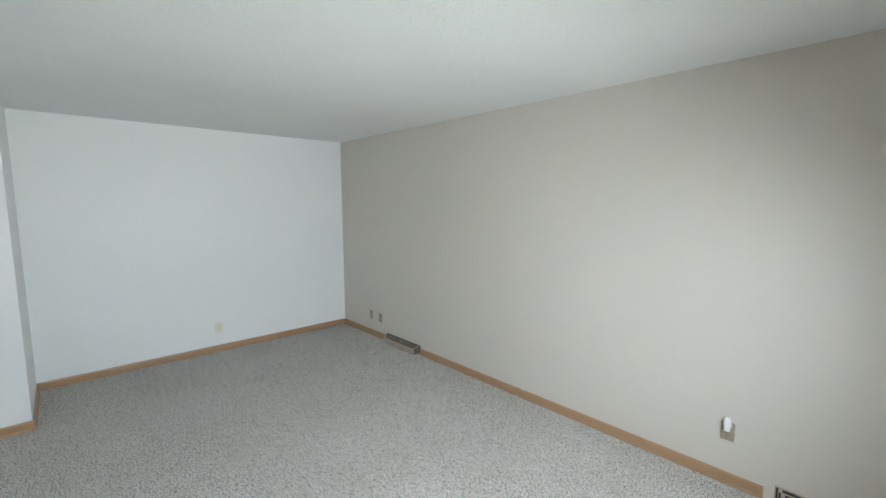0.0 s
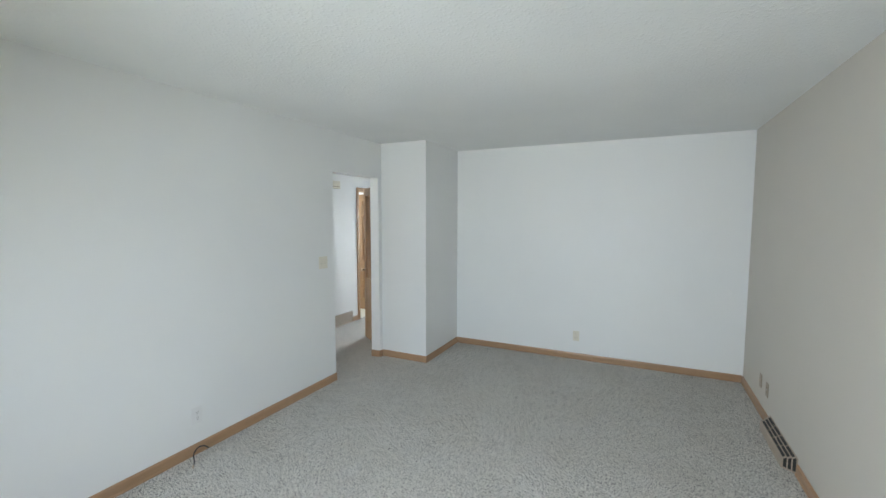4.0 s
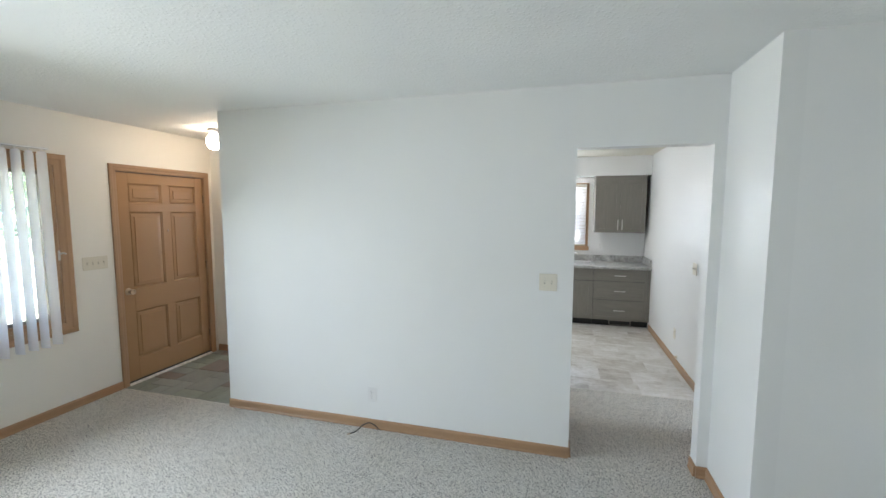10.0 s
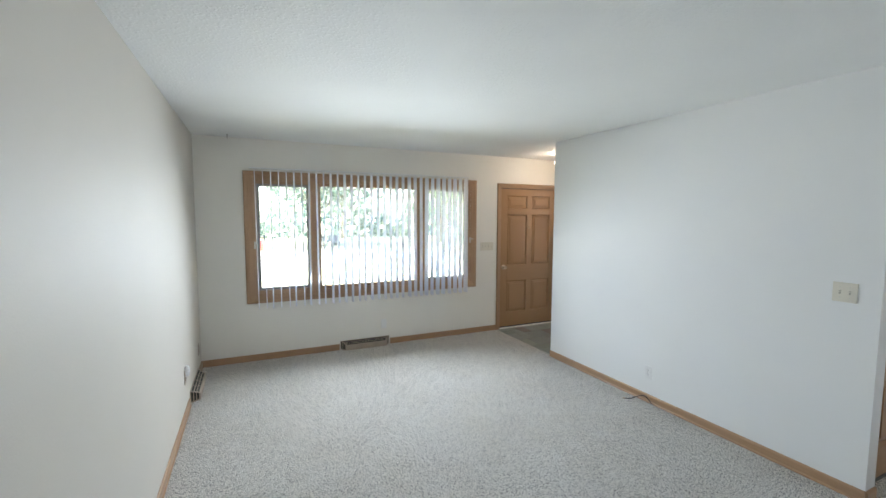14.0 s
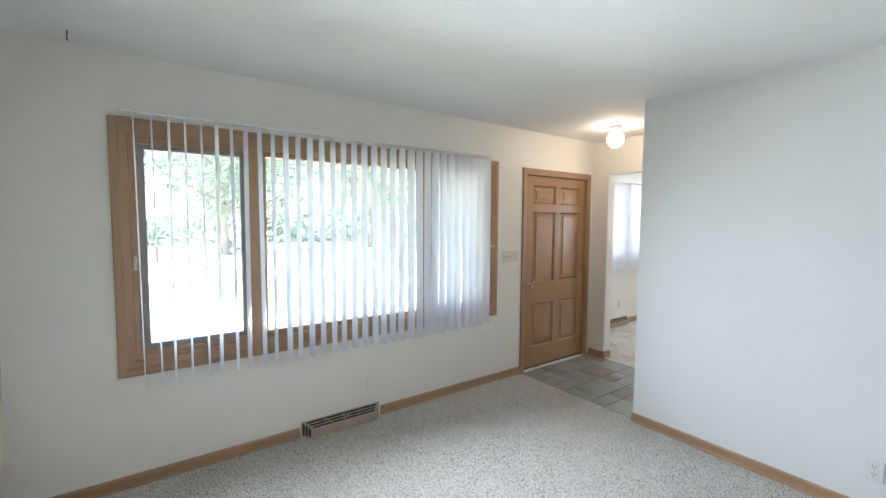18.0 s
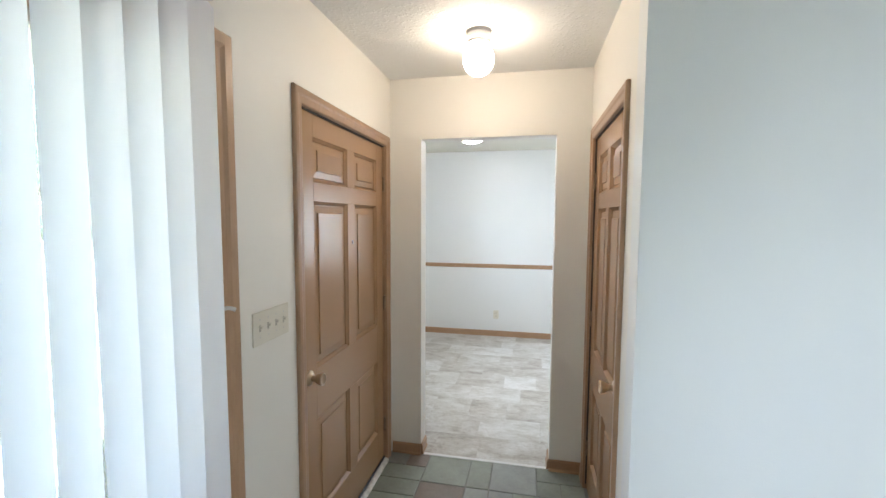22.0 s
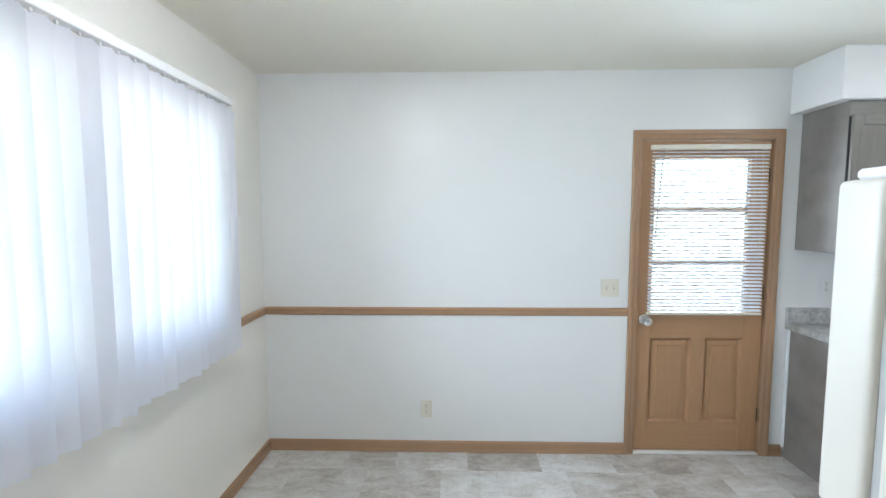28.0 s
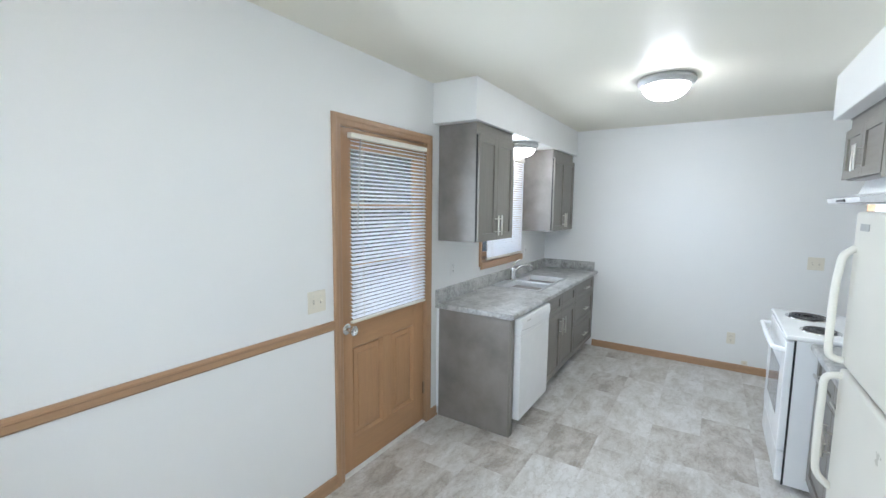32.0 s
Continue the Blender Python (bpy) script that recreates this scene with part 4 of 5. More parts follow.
def outlet(m, label="ivory duplex outlet on the wall", blank=False, material=None):
    t = plate_base("wall_outlet", m, 0.07, 0.115, label, "outlet", "wall outlets", material)
    for z in (-0.0195, 0.0195):
        bm = bmesh.new()
        cyl(bm, (0, -0.005, z), (0, -0.0085, z), 0.0165, n=20)
        part("receptacle", bm, material or IVORY, t)
        if not blank:
            for x, hh in ((-0.0065, 0.009), (0.0065, 0.007)):
                part("slot", boxed(x - 0.0013, -0.0092, z - hh / 2 + 0.003, x + 0.0013, -0.008, z + hh / 2 + 0.003), SLOT, t)
            part("slot", cyl(bmesh.new(), (0, -0.0092, z - 0.009), (0, -0.008, z - 0.009), 0.0026, n=10), SLOT, t)
    part("screw", cyl(bmesh.new(), (0, -0.0075, 0), (0, -0.005, 0), 0.003, n=10), NICKEL, t)
    return t


def switch(m, gangs, label, material=None):
    w = 0.07 + 0.046 * (gangs - 1)
    t = plate_base("light_switch", m, w, 0.115, label, "light switch", "light switches")
    for g in range(gangs):
        x = (g - (gangs - 1) / 2) * 0.046
        part("slot", boxed(x - 0.0048, -0.0066, -0.0115, x + 0.0048, -0.0058, 0.0115), SLOTI, t)
        bm = boxed(x - 0.0042, -0.018, 0.0, x + 0.0042, -0.004, 0.008, bevel=0.001)
        part("toggle", bm, IVORY, t)
        for z in (-0.03, 0.03):
            part("screw", cyl(bmesh.new(), (x, -0.0072, z), (x, -0.005, z), 0.003, n=10), NICKEL, t)
    return t


S, N, E, Wd = 0, 180, 90, -90
outlet(pose(2.565, 0, 0.272, 0, 0, S), "white duplex outlet on the dividing wall", material=WHITEP)
outlet(pose(5.715, -2.08, 0.275, 0, 0, Wd))
outlet(pose(4.84, -3.68, 0.262, 0, 0, N), "tan duplex outlet on the taupe wall", material=TANP)
t = plate_base("cable_plate", pose(5.045, -3.68, 0.268, 0, 0, N), 0.07, 0.115, "tan blank cable plate on the taupe wall", "wall plate", material=TANP)
part("connector", cyl(bmesh.new(), (0, -0.014, 0), (0, -0.005, 0), 0.0048, n=12), BRASS, t)
outlet(pose(1.19, -3.68, 0.33, 0, 0, N), "tan duplex outlet with a night light plugged in", material=TANP)
outlet(pose(0.22, -3.68, 0.27, 0, 0, N), "tan duplex outlet near the window corner", material=TANP)
t = plate_base("wall_outlet", pose(0, -1.65, 0.27, 0, 0, E), 0.07, 0.115, "painted-over white outlet plate under the window", "outlet", material=WALL)
outlet(pose(0.475, 4.14, 0.295, 0, 0, S))
outlet(pose(-0.59, 2.775, 0.31, 0, 0, E))
outlet(pose(3.015, 4.14, 1.12, 0, 0, S), "white outlet above the grey worktop", material=WHITEP)
outlet(pose(4.55, 4.14, 1.12, 0, 0, S), "white outlet beside the sink window", material=WHITEP)
outlet(pose(5.179, 2.20, 0.33, 0, 0, Wd))
t = plate_base("cable_jack", pose(5.179, 2.075, 0.098, 0, 0, Wd), 0.05, 0.045, "small ivory cable jack above the baseboard", "wall jack")
part("connector", cyl(bmesh.new(), (0, -0.03, 0.005), (0, -0.005, 0.005), 0.006, n=12), BRASS, t)
switch(pose(3.855, 0, 1.205, 0, 0, S), 2, "ivory double toggle switch beside the hallway opening")
switch(pose(0, -0.145, 1.215, 0, 0, E), 4, "ivory four-gang toggle switch beside the front door")
switch(pose(1.66, 4.14, 1.108, 0, 0, S), 2, "ivory double toggle switch beside the back door")
switch(pose(5.179, 1.62, 1.125, 0, 0, Wd), 2, "ivory double toggle switch on the kitchen end wall")

nl = thing("night_light", pose(1.19, -3.6885, 0.352, 0, 0, N), "small white plug-in night light", "night light")
bm = boxed(-0.016, -0.042, -0.014, 0.016, -0.006, 0.018, bevel=0.006, segments=2)
part("body", bm, WHITE, nl)
bm = lathe(bmesh.new(), [(0, 0.016), (0.021, 0.016), (0.0225, 0.022), (0.017, 0.062), (0.012, 0.068), (0, 0.069)], 20, pose(0, -0.028, 0))
part("shade", bm, WHITE, nl, "frosted white shade", True)

th = plate_base("thermostat", pose(5.36, 1.33, 1.29, 0, 0, S), 0.10, 0.085, "small white thermostat on the hallway wall", "thermostat", material=WHITEP)
part("cover", boxed(-0.045, -0.03, -0.035, 0.045, -0.005, 0.035, bevel=0.006, segments=2), WHITEP, th)
part("display", boxed(-0.030, -0.0312, -0.004, 0.020, -0.0295, 0.020), BLACK, th, "dark display")
ch = thing("door_chime", pose(5.60, 1.33, 2.10, 0, 0, S), "ivory door chime box high on the hallway wall", "door chime")
part("cover", boxed(-0.09, -0.05, -0.055, 0.09, 0, 0.055, bevel=0.006, segments=2), IVORY, ch)
part("grille", boxed(-0.07, -0.0515, -0.03, 0.07, -0.0495, -0.02), BEIGEM, ch)


def plate(bm, a, b, c, d, t=0.002):
    """A thin sheet on four corners, thickened to its back."""
    a, b, c, d = (Vector(p) for p in (a, b, c, d))
    n = (b - a).cross(d - a).normalized() * t
    top, low = [bm.verts.new(p) for p in (a, b, c, d)], [bm.verts.new(p - n) for p in (a, b, c, d)]
    bm.faces.new(top)
    bm.faces.new(low[::-1])
    for k in range(4):
        bm.faces.new((top[k], low[k], low[(k + 1) % 4], top[(k + 1) % 4]))
    bmesh.ops.recalc_face_normals(bm, faces=bm.faces)
    return bm


def register(m, length, label, height=0.105, depth=0.075, front=0.062):
    """A baseboard register: solid lip, sloped slotted top, splayed slotted ends; room towards -y."""
    t = thing("floor_register", m, label, "heating register", "baseboard registers")
    def at(x, u, z=None, inset=0.0):
        """A point u of the way out from the wall, x from the splayed end."""
        return Vector((x, -depth * u, (height + (front - height) * u if z is None else z) - inset))
    sp = 0.055
    core = bmesh.new()
    e = 0.006
    lo = [core.verts.new(p) for p in ((e, 0, 0), (sp + e, -depth + e, 0), (length - sp - e, -depth + e, 0), (length - e, 0, 0))]
    hi = [core.verts.new(p) for p in ((e, 0, height - e), (sp + e, -depth + e, front - e), (length - sp - e, -depth + e, front - e), (length - e, 0, height - e))]
    core.faces.new(lo)
    core.faces.new(hi[::-1])
    for k in range(4):
        core.faces.new((lo[k], hi[k], hi[(k + 1) % 4], lo[(k + 1) % 4]))
    bmesh.ops.recalc_face_normals(core, faces=core.faces)
    # Black block under the louvers, in place of the shaded hollow.
    part("core", core, SLOT, t, "near-black block painted as the shade inside the register")
    part("front_lip", plate(bmesh.new(), at(sp, 1, 0), at(length - sp, 1, 0), at(length - sp, 1), at(sp, 1)), BEIGEM, t)
    cuts = (0.0, 0.10, 0.31, 0.38, 0.58, 0.65, 0.85, 1.0)
    for k in range(4):
        a, b = cuts[2 * k], cuts[2 * k + 1]
        part("louver", plate(bmesh.new(), at(sp * b, b), at(length - sp * b, b), at(length - sp * a, a), at(sp * a, a)), BEIGEM, t)
    for k, (a, b) in enumerate(((0.10, 0.31), (0.38, 0.58), (0.65, 0.85))):
        for f in (0.0, 0.26 + 0.02 * k, 0.5, 0.74 - 0.02 * k, 1.0):
            w = 0.018 if f in (0.0, 1.0) else 0.006
            x0 = sp * b + f * (length - 2 * sp * b - w)
            part("bridge", plate(bmesh.new(), at(x0, b), at(x0 + w, b), at(x0 + w, a), at(x0, a)), BEIGEM, t)
    for flip in (False, True):
        def ex(u):
            return length - sp * u if flip else sp * u
        for a, b in ((0.0, 0.10), (0.31, 0.38), (0.58, 0.65), (0.86, 1.0)):
            q = [at(ex(a), a, 0), at(ex(b), b, 0), at(ex(b), b), at(ex(a), a)]
            part("end_bar", plate(bmesh.new(), *(q[::-1] if flip else q)), BEIGEM, t)
        q = [at(ex(0), 0, 0), at(ex(1), 1, 0), at(ex(1), 1, 0.010), at(ex(0), 0, 0.010)]
        part("end_bar", plate(bmesh.new(), *(q[::-1] if flip else q), 0.003), BEIGEM, t)
    part("damper_lever", boxed(length * 0.53, -depth * 0.62, 0.075, length * 0.53 + 0.014, -depth * 0.55, 0.094, bevel=0.002), BEIGEM, t)
    return t


register(pose(0, -2.20, 0.004, 0, 0, E), 0.62, "beige metal baseboard register under the picture window")
register(pose(4.72, -3.68, 0.004, 0, 0, N), 0.66, "beige metal baseboard register on the taupe wall")
register(pose(0.95, -3.68, 0.004, 0, 0, N), 0.62, "beige metal baseboard register near the window corner")
register(pose(-0.59, 2.38, 0.004, 0, 0, E), 0.62, "beige metal baseboard register under the dining window")
rv = thing("return_vent", pose(5.48, 1.33, 0.004, 0, 0, S), "beige metal return air grille low on the hallway wall", "vent")
# Black sheet in place of the shade behind the grille.
part("backing", boxed(0, -0.010, 0, 0.50, 0, 0.17), SLOT, rv)
for a in ((0, 0.0, 0.50, 0.014), (0, 0.156, 0.50, 0.17)):
    part("frame", boxed(a[0], -0.02, a[1], a[2], -0.009, a[3], bevel=0.002), BEIGEM, rv)
for a in ((0, 0.014, 0.014, 0.156), (0.486, 0.014, 0.50, 0.156)):
    part("frame", boxed(a[0], -0.0198, a[1], a[2], -0.009, a[3]), BEIGEM, rv)
for k in range(14):
    part("slat", boxed(-0.236, -0.004, -0.0008, 0.236, 0.004, 0.0008), BEIGEM, rv, at=pose(0.25, -0.0145, 0.019 + 0.0102 * k, 40))

# loose black cable by the dividing wall
bm = tube(bmesh.new(), [(2.44, -0.135, 0.009), (2.47, -0.10, 0.012), (2.50, -0.05, 0.035), (2.545, -0.03, 0.055), (2.59, -0.028, 0.045), (2.625, -0.022, 0.012), (2.63, -0.014, 0.005)], 0.0042, 8)
cb = tagged(new("loose_cable", mesh_of("loose_cable", bm, BLACK, True)), "short loose black cable coming out by the baseboard", "cable")
part("plug_tip", cyl(bmesh.new(), (2.426, -0.15, 0.009), (2.442, -0.133, 0.009), 0.005, n=10), BRASS, cb)
chips = random.Random(8)
bm = bmesh.new()
for k in range(16):
    cx, cy, s = 5.715 - chips.uniform(0.03, 0.10), chips.uniform(-1.35, -0.85), chips.uniform(0.003, 0.009)
    box(bm, cx - s, cy - s * 0.6, 0.0045, cx + s, cy + s * 0.6, 0.0045 + s * 0.6)
tagged(new("paint_chips", mesh_of("paint_chips", bm, WHITE)), "small white paint chips lying along the end wall", "debris", kind="stuff")
hk = thing("ceiling_hook", pose(0.19, -3.345, H), "small dark hook screwed into the ceiling", "hook")
part("shank", cyl(bmesh.new(), (0, 0, 0), (0, 0, -0.022), 0.003, n=8), BRONZE, hk)
part("bend", tube(bmesh.new(), [(0, 0, -0.02), (0.012, 0, -0.03), (0.010, 0, -0.045), (-0.006, 0, -0.047)], 0.0028, 8), BRONZE, hk)

# ---- lamps ----
gl = thing("globe_ceiling_lamp", pose(0.64, 0.585, H), "lit white opal globe lamp on the entry ceiling", "ceiling lamp")
bm = lathe(bmesh.new(), [(0, 0), (0.060, 0), (0.060, -0.006), (0.055, -0.012), (0.055, -0.020), (0.060, -0.027), (0.060, -0.036), (0.052, -0.042), (0.049, -0.056), (0, -0.056)], 32)
part("fitter", bm, LAMPRIM, gl, "brushed metal fitter", True)
bm = lathe(bmesh.new(), [(0.042, -0.054), *[(0.074 * math.sin(a), -0.127 + 0.078 * math.cos(a)) for a in (radians(d) for d in range(36, 180, 12))], (0, -0.205)], 36)
part("globe", bm, GLOBE, gl, "glowing opal glass globe", True)


def dome_lamp(m, r, label, lit=DOME):
    t = thing("dome_ceiling_lamp", m, label, "ceiling lamp", "flush dome lamps")
    part("rim", lathe(bmesh.new(), [(r * 0.6, 0), (r * 1.16, 0), (r * 1.24, -0.010), (r * 1.26, -0.022), (r * 1.20, -0.040), (r * 1.08, -0.052), (r * 1.02, -0.054), (r * 1.00, -0.050), (r * 1.00, -0.01), (r * 0.6, -0.01)], 48), LAMPRIM, t, "satin metal rim", True)
    deep = 0.096 * r / 0.15
    part("dome", lathe(bmesh.new(), [(r * 0.995 * math.cos(a), -0.050 - deep * math.sin(a)) for a in (radians(d) for d in range(0, 90, 9))] + [(0, -0.050 - deep)], 48), lit, t, "glowing frosted glass dome", True)
    part("finial", lathe(bmesh.new(), [(0, -0.048 - deep), (0.009, -0.050 - deep), (0.010, -0.056 - deep), (0.005, -0.064 - deep), (0, -0.066 - deep)], 16), LAMPRIM, t, "satin metal finial", True)
    return t


dome_lamp(pose(0.315, 2.745, H), 0.143, "lit frosted dome lamp on the dining ceiling")
dome_lamp(pose(3.43, 2.745, H), 0.142, "lit frosted dome lamp on the kitchen ceiling")
dome_lamp(pose(3.92, 3.955, 2.19), 0.12, "lit frosted dome lamp under the sink soffit", SINKDOME)


# ---- kitchen ----
def bar_pull(parent, x, z, front, length, upright=True):
    bm = bmesh.new()
    d = Vector((0, 0, 1)) if upright else Vector((1, 0, 0))
    c = Vector((x, front - 0.030, z))
    cyl(bm, c - d * length / 2, c + d * length / 2, 0.006, n=14)
    for s in (-0.32, 0.32):
        p = c + d * length * s
        cyl(bm, p, (p.x, front, p.z), 0.0045, n=10)
    return part("handle", bm, NICKEL, parent, "brushed nickel bar handle", True)


def shaker(unit, name, x0, z0, x1, z1, front, rail=0.055):
    """A shaker front: one part for the frame with the recessed panel as a piece under it."""
    y0, y1 = front, front + 0.017
    f = part(name, boxed(x0 + 0.002, y0 + 0.011, z0 + 0.002, x1 - 0.002, y1, z1 - 0.002), CAB if z1 - z0 > 0.35 else CABX, unit)
    for a, b in ((x0, x0 + rail), (x1 - rail, x1)):
        part("stile", boxed(a, y0, z0, b, y1 - 0.003, z1, bevel=0.0007), CAB, f)
    for a, b in ((z0, z0 + rail), (z1 - rail, z1)):
        part("rail", boxed(x0 + rail, y0 + 0.0003, a, x1 - rail, y1 - 0.003, b, bevel=0.001), CABX, f)
    return f


CT = 0.885


def base_unit(m, w, label, doors=(), drawers=(), end=None):
    """A base cabinet; local x along the run, room towards -y, its back at y = 0."""
    u = thing("base_cabinet", m, label, "cabinet", "grey base cabinets")
    part("body", boxed(0, -0.58, 0.095, w, -0.004, CT - 0.04), CABSIDE, u)
    # Black plate that puts the shade between the fronts into colour.
    part("gap_shade", boxed(0.0005, -0.5885, 0.106, max(d[2] for d in (*doors, *drawers)) - 0.003, -0.5805, CT - 0.055), DARK, u, "near-black plate painted as the shade in the front gaps")
    # Toe board in plain near-black, far darker than the grey body.
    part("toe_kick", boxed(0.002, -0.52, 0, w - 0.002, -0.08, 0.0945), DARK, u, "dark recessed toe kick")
    for x0, z0, x1, z1, hx in doors:
        f = shaker(u, "door", x0, z0, x1, z1, -0.60)
        bar_pull(f, hx, z1 - 0.13, -0.60, 0.15)
    for x0, z0, x1, z1, pull in drawers:
        f = shaker(u, "drawer", x0, z0, x1, z1, -0.60, 0.045)
        if pull:
            bar_pull(f, (x0 + x1) / 2, (z0 + z1) / 2, -0.60, 0.15, False)
    return u


NORTH = 4.138
ep = thing("end_panel", pose(2.797, NORTH, 0), "grey stained end panel of the sink counter", "cabinet panel")
part("panel", boxed(0, -0.595, 0.0, 0.019, -0.02, CT - 0.04, bevel=0.0015), CABSIDE, ep)
part("face_strip", boxed(0.0, -0.612, 0.0, 0.055, -0.595, CT - 0.04, bevel=0.0015), CAB, ep)
part("scribe", boxed(-0.006, -0.022, 0.07, 0.004, -0.003, CT - 0.04), WHITE, ep, "white scribe strip")
base_unit(pose(3.49, NORTH, 0), 0.922, "grey shaker sink base cabinet with two doors",
          [(0.003, 0.104, 0.4725, 0.660, 0.432), (0.4775, 0.104, 0.919, 0.660, 0.518)], [(0.003, 0.668, 0.4715, 0.834, False), (0.4785, 0.668, 0.919, 0.836, False)])
du = base_unit(pose(4.414, NORTH, 0), 0.763, "grey shaker cabinet with three drawers", (),
               [(0.003, 0.104, 0.716, 0.388, True), (0.003, 0.394, 0.716, 0.662, True), (0.003, 0.668, 0.716, 0.836, True)])
part("filler_strip", boxed(0.720, -0.598, 0.097, 0.761, -0.581, CT - 0.041, bevel=0.001), CAB, du)
tv = thing("toe_kick_register", pose(4.65, NORTH - 0.52, 0.012), "dark grille in the toe kick", "vent")
part("frame", boxed(0, -0.006, 0, 0.30, -0.001, 0.07, bevel=0.001), CABSIDE, tv)
part("opening", boxed(0.012, -0.0075, 0.010, 0.288, -0.005, 0.060), BLACK, tv)

dw = thing("dishwasher", pose(2.876, NORTH, 0), "white built-in dishwasher under the grey worktop", "dishwasher")
WD = 0.59
part("tub", boxed(0.006, -0.57, 0.09, WD - 0.002, -0.03, CT - 0.045), BLACK, dw)
part("door_liner", boxed(-0.002, -0.60, 0.10, WD - 0.006, -0.571, 0.835, bevel=0.003), WHITE, dw)
part("door", boxed(0, -0.650, 0.102, WD, -0.6005, 0.712, bevel=0.006, segments=2), WHITE, dw)
rows = []
bm = bmesh.new()
for k in range(13):
    u = k / 12
    sag = 0.022 * (1 - (2 * u - 1) ** 2)
    out = ((-0.6005, 0.715), (-0.650, 0.715), (-0.651, 0.757 - sag), (-0.657, 0.764 - sag), (-0.658, 0.800), (-0.653, 0.834), (-0.640, 0.840), (-0.6005, 0.840))
    rows.append([bm.verts.new((u * WD, y, z)) for y, z in out])
for a, b in zip(rows, rows[1:]):
    for k in range(8):
        bm.faces.new((a[k], a[(k + 1) % 8], b[(k + 1) % 8], b[k]))
bm.faces.new(rows[0])
bm.faces.new(rows[-1][::-1])
bmesh.ops.recalc_face_normals(bm, faces=bm.faces)
cp = part("control_panel", bm, WHITE, dw)
part("badge", boxed(0.09, -0.6600, 0.806, 0.16, -0.6560, 0.812), RUBBER, cp)
part("kick_plate", boxed(0.01, -0.53, 0.0, WD - 0.01, -0.50, 0.095), WHITE, dw)
part("latch_block", boxed(-0.022, -0.60, 0.13, -0.003, -0.575, 0.20), BLACK, dw)
part("latch_block", boxed(-0.020, -0.59, 0.075, -0.003, -0.575, 0.115), BLACK, dw)


def worktop(m, length, label, ends, sink=None):
    t = thing("worktop", m, label, "worktop")
    if sink:
        a, b, c, d = sink
        bm = bmesh.new()
        for q in ((0, -0.625, a, 0), (b, -0.625, length, 0), (a, -0.625, b, c), (a, d, b, 0)):
            box(bm, q[0], q[1], CT - 0.038, q[2], q[3], CT)
        bmesh.ops.remove_doubles(bm, verts=bm.verts, dist=0.0001)
    else:
        bm = boxed(0, -0.625, CT - 0.038, length, 0, CT)
    part("slab", bm, COUNTER, t)
    out = [(-0.625, CT - 0.040), (-0.634, CT - 0.034), (-0.637, CT - 0.018), (-0.634, CT - 0.004), (-0.625, CT)]
    part("front_edge", prism(bmesh.new(), out, 0, length, "x"), COUNTER, t, "", True)
    out = [(0, CT + 0.001), (0, CT + 0.10), (-0.015, CT + 0.10), (-0.020, CT + 0.095), (-0.020, CT + 0.001)]
    part("backsplash", prism(bmesh.new(), out, 0, length, "x"), COUNTER, t)
    if ends:
        part("side_splash", boxed(length - 0.020, -0.60, CT + 0.001, length, -0.021, CT + 0.10, bevel=0.003), COUNTER, t)
    return t


worktop(pose(2.777, 4.139, 0), 2.401, "grey mottled laminate worktop with backsplash", True, (0.868, 1.653, -0.49, -0.045))

sk = thing("kitchen_sink", pose(3.655, 4.139, CT), "double-bowl stainless steel sink set in the worktop", "sink")
bm = bmesh.new()
xs, ys = [-0.022, 0.012, 0.362, 0.396, 0.746, 0.785], [-0.502, -0.476, -0.120, -0.036]
for i in range(5):
    for j in range(3):
        if j == 1 and i in (1, 3):
            continue
        box(bm, xs[i], ys[j], 0.001, xs[i + 1], ys[j + 1], 0.007)
bmesh.ops.remove_doubles(bm, verts=bm.verts, dist=0.0001)
part("deck", bm, STEEL, sk)
for i in (1, 3):
    bm = bmesh.new()
    rings = []
    for inset, z in ((0, 0.006), (0.006, 0.0), (0.012, -0.03), (0.022, -0.155), (0.05, -0.172)):
        c = [(xs[i] + inset, ys[1] + inset), (xs[i + 1] - inset, ys[1] + inset), (xs[i + 1] - inset, ys[2] - inset), (xs[i] + inset, ys[2] - inset)]
        rings.append([bm.verts.new((x, y, z)) for x, y in c])
    for a, b in zip(rings, rings[1:]):
        for k in range(4):
            bm.faces.new((a[k], a[(k + 1) % 4], b[(k + 1) % 4], b[k]))
    bm.faces.new(rings[-1])
    bmesh.ops.recalc_face_normals(bm, faces=bm.faces)
    bowl = part("bowl", bm, STEEL, sk, "", False)
    cx, cy = (xs[i] + xs[i + 1]) / 2, (ys[1] + ys[2]) / 2
    part("drain", cyl(bmesh.new(), (cx, cy, -0.173), (cx, cy, -0.168), 0.04, n=24), CHROME, bowl)
fc = thing("kitchen_faucet", pose(4.035, 4.139 - 0.078, CT + 0.007, 0, 0, 52), "chrome single-lever faucet behind the sink", "faucet")
part("base", boxed(-0.11, -0.028, 0, 0.11, 0.028, 0.012, bevel=0.008, segments=2), CHROME, fc, "", True, pose(0, 0, 0, 0, 0, -52))
part("body", lathe(bmesh.new(), [(0.026, 0.01), (0.024, 0.05), (0.027, 0.09), (0.024, 0.115), (0.010, 0.125), (0, 0.126)], 24), CHROME, fc, "", True)
part("spout", tube(bmesh.new(), [(0, -0.01, 0.075), (0.0, -0.07, 0.115), (0.0, -0.14, 0.135), (0, -0.20, 0.130), (0, -0.225, 0.105)], 0.0095, 12), CHROME, fc, "", True)
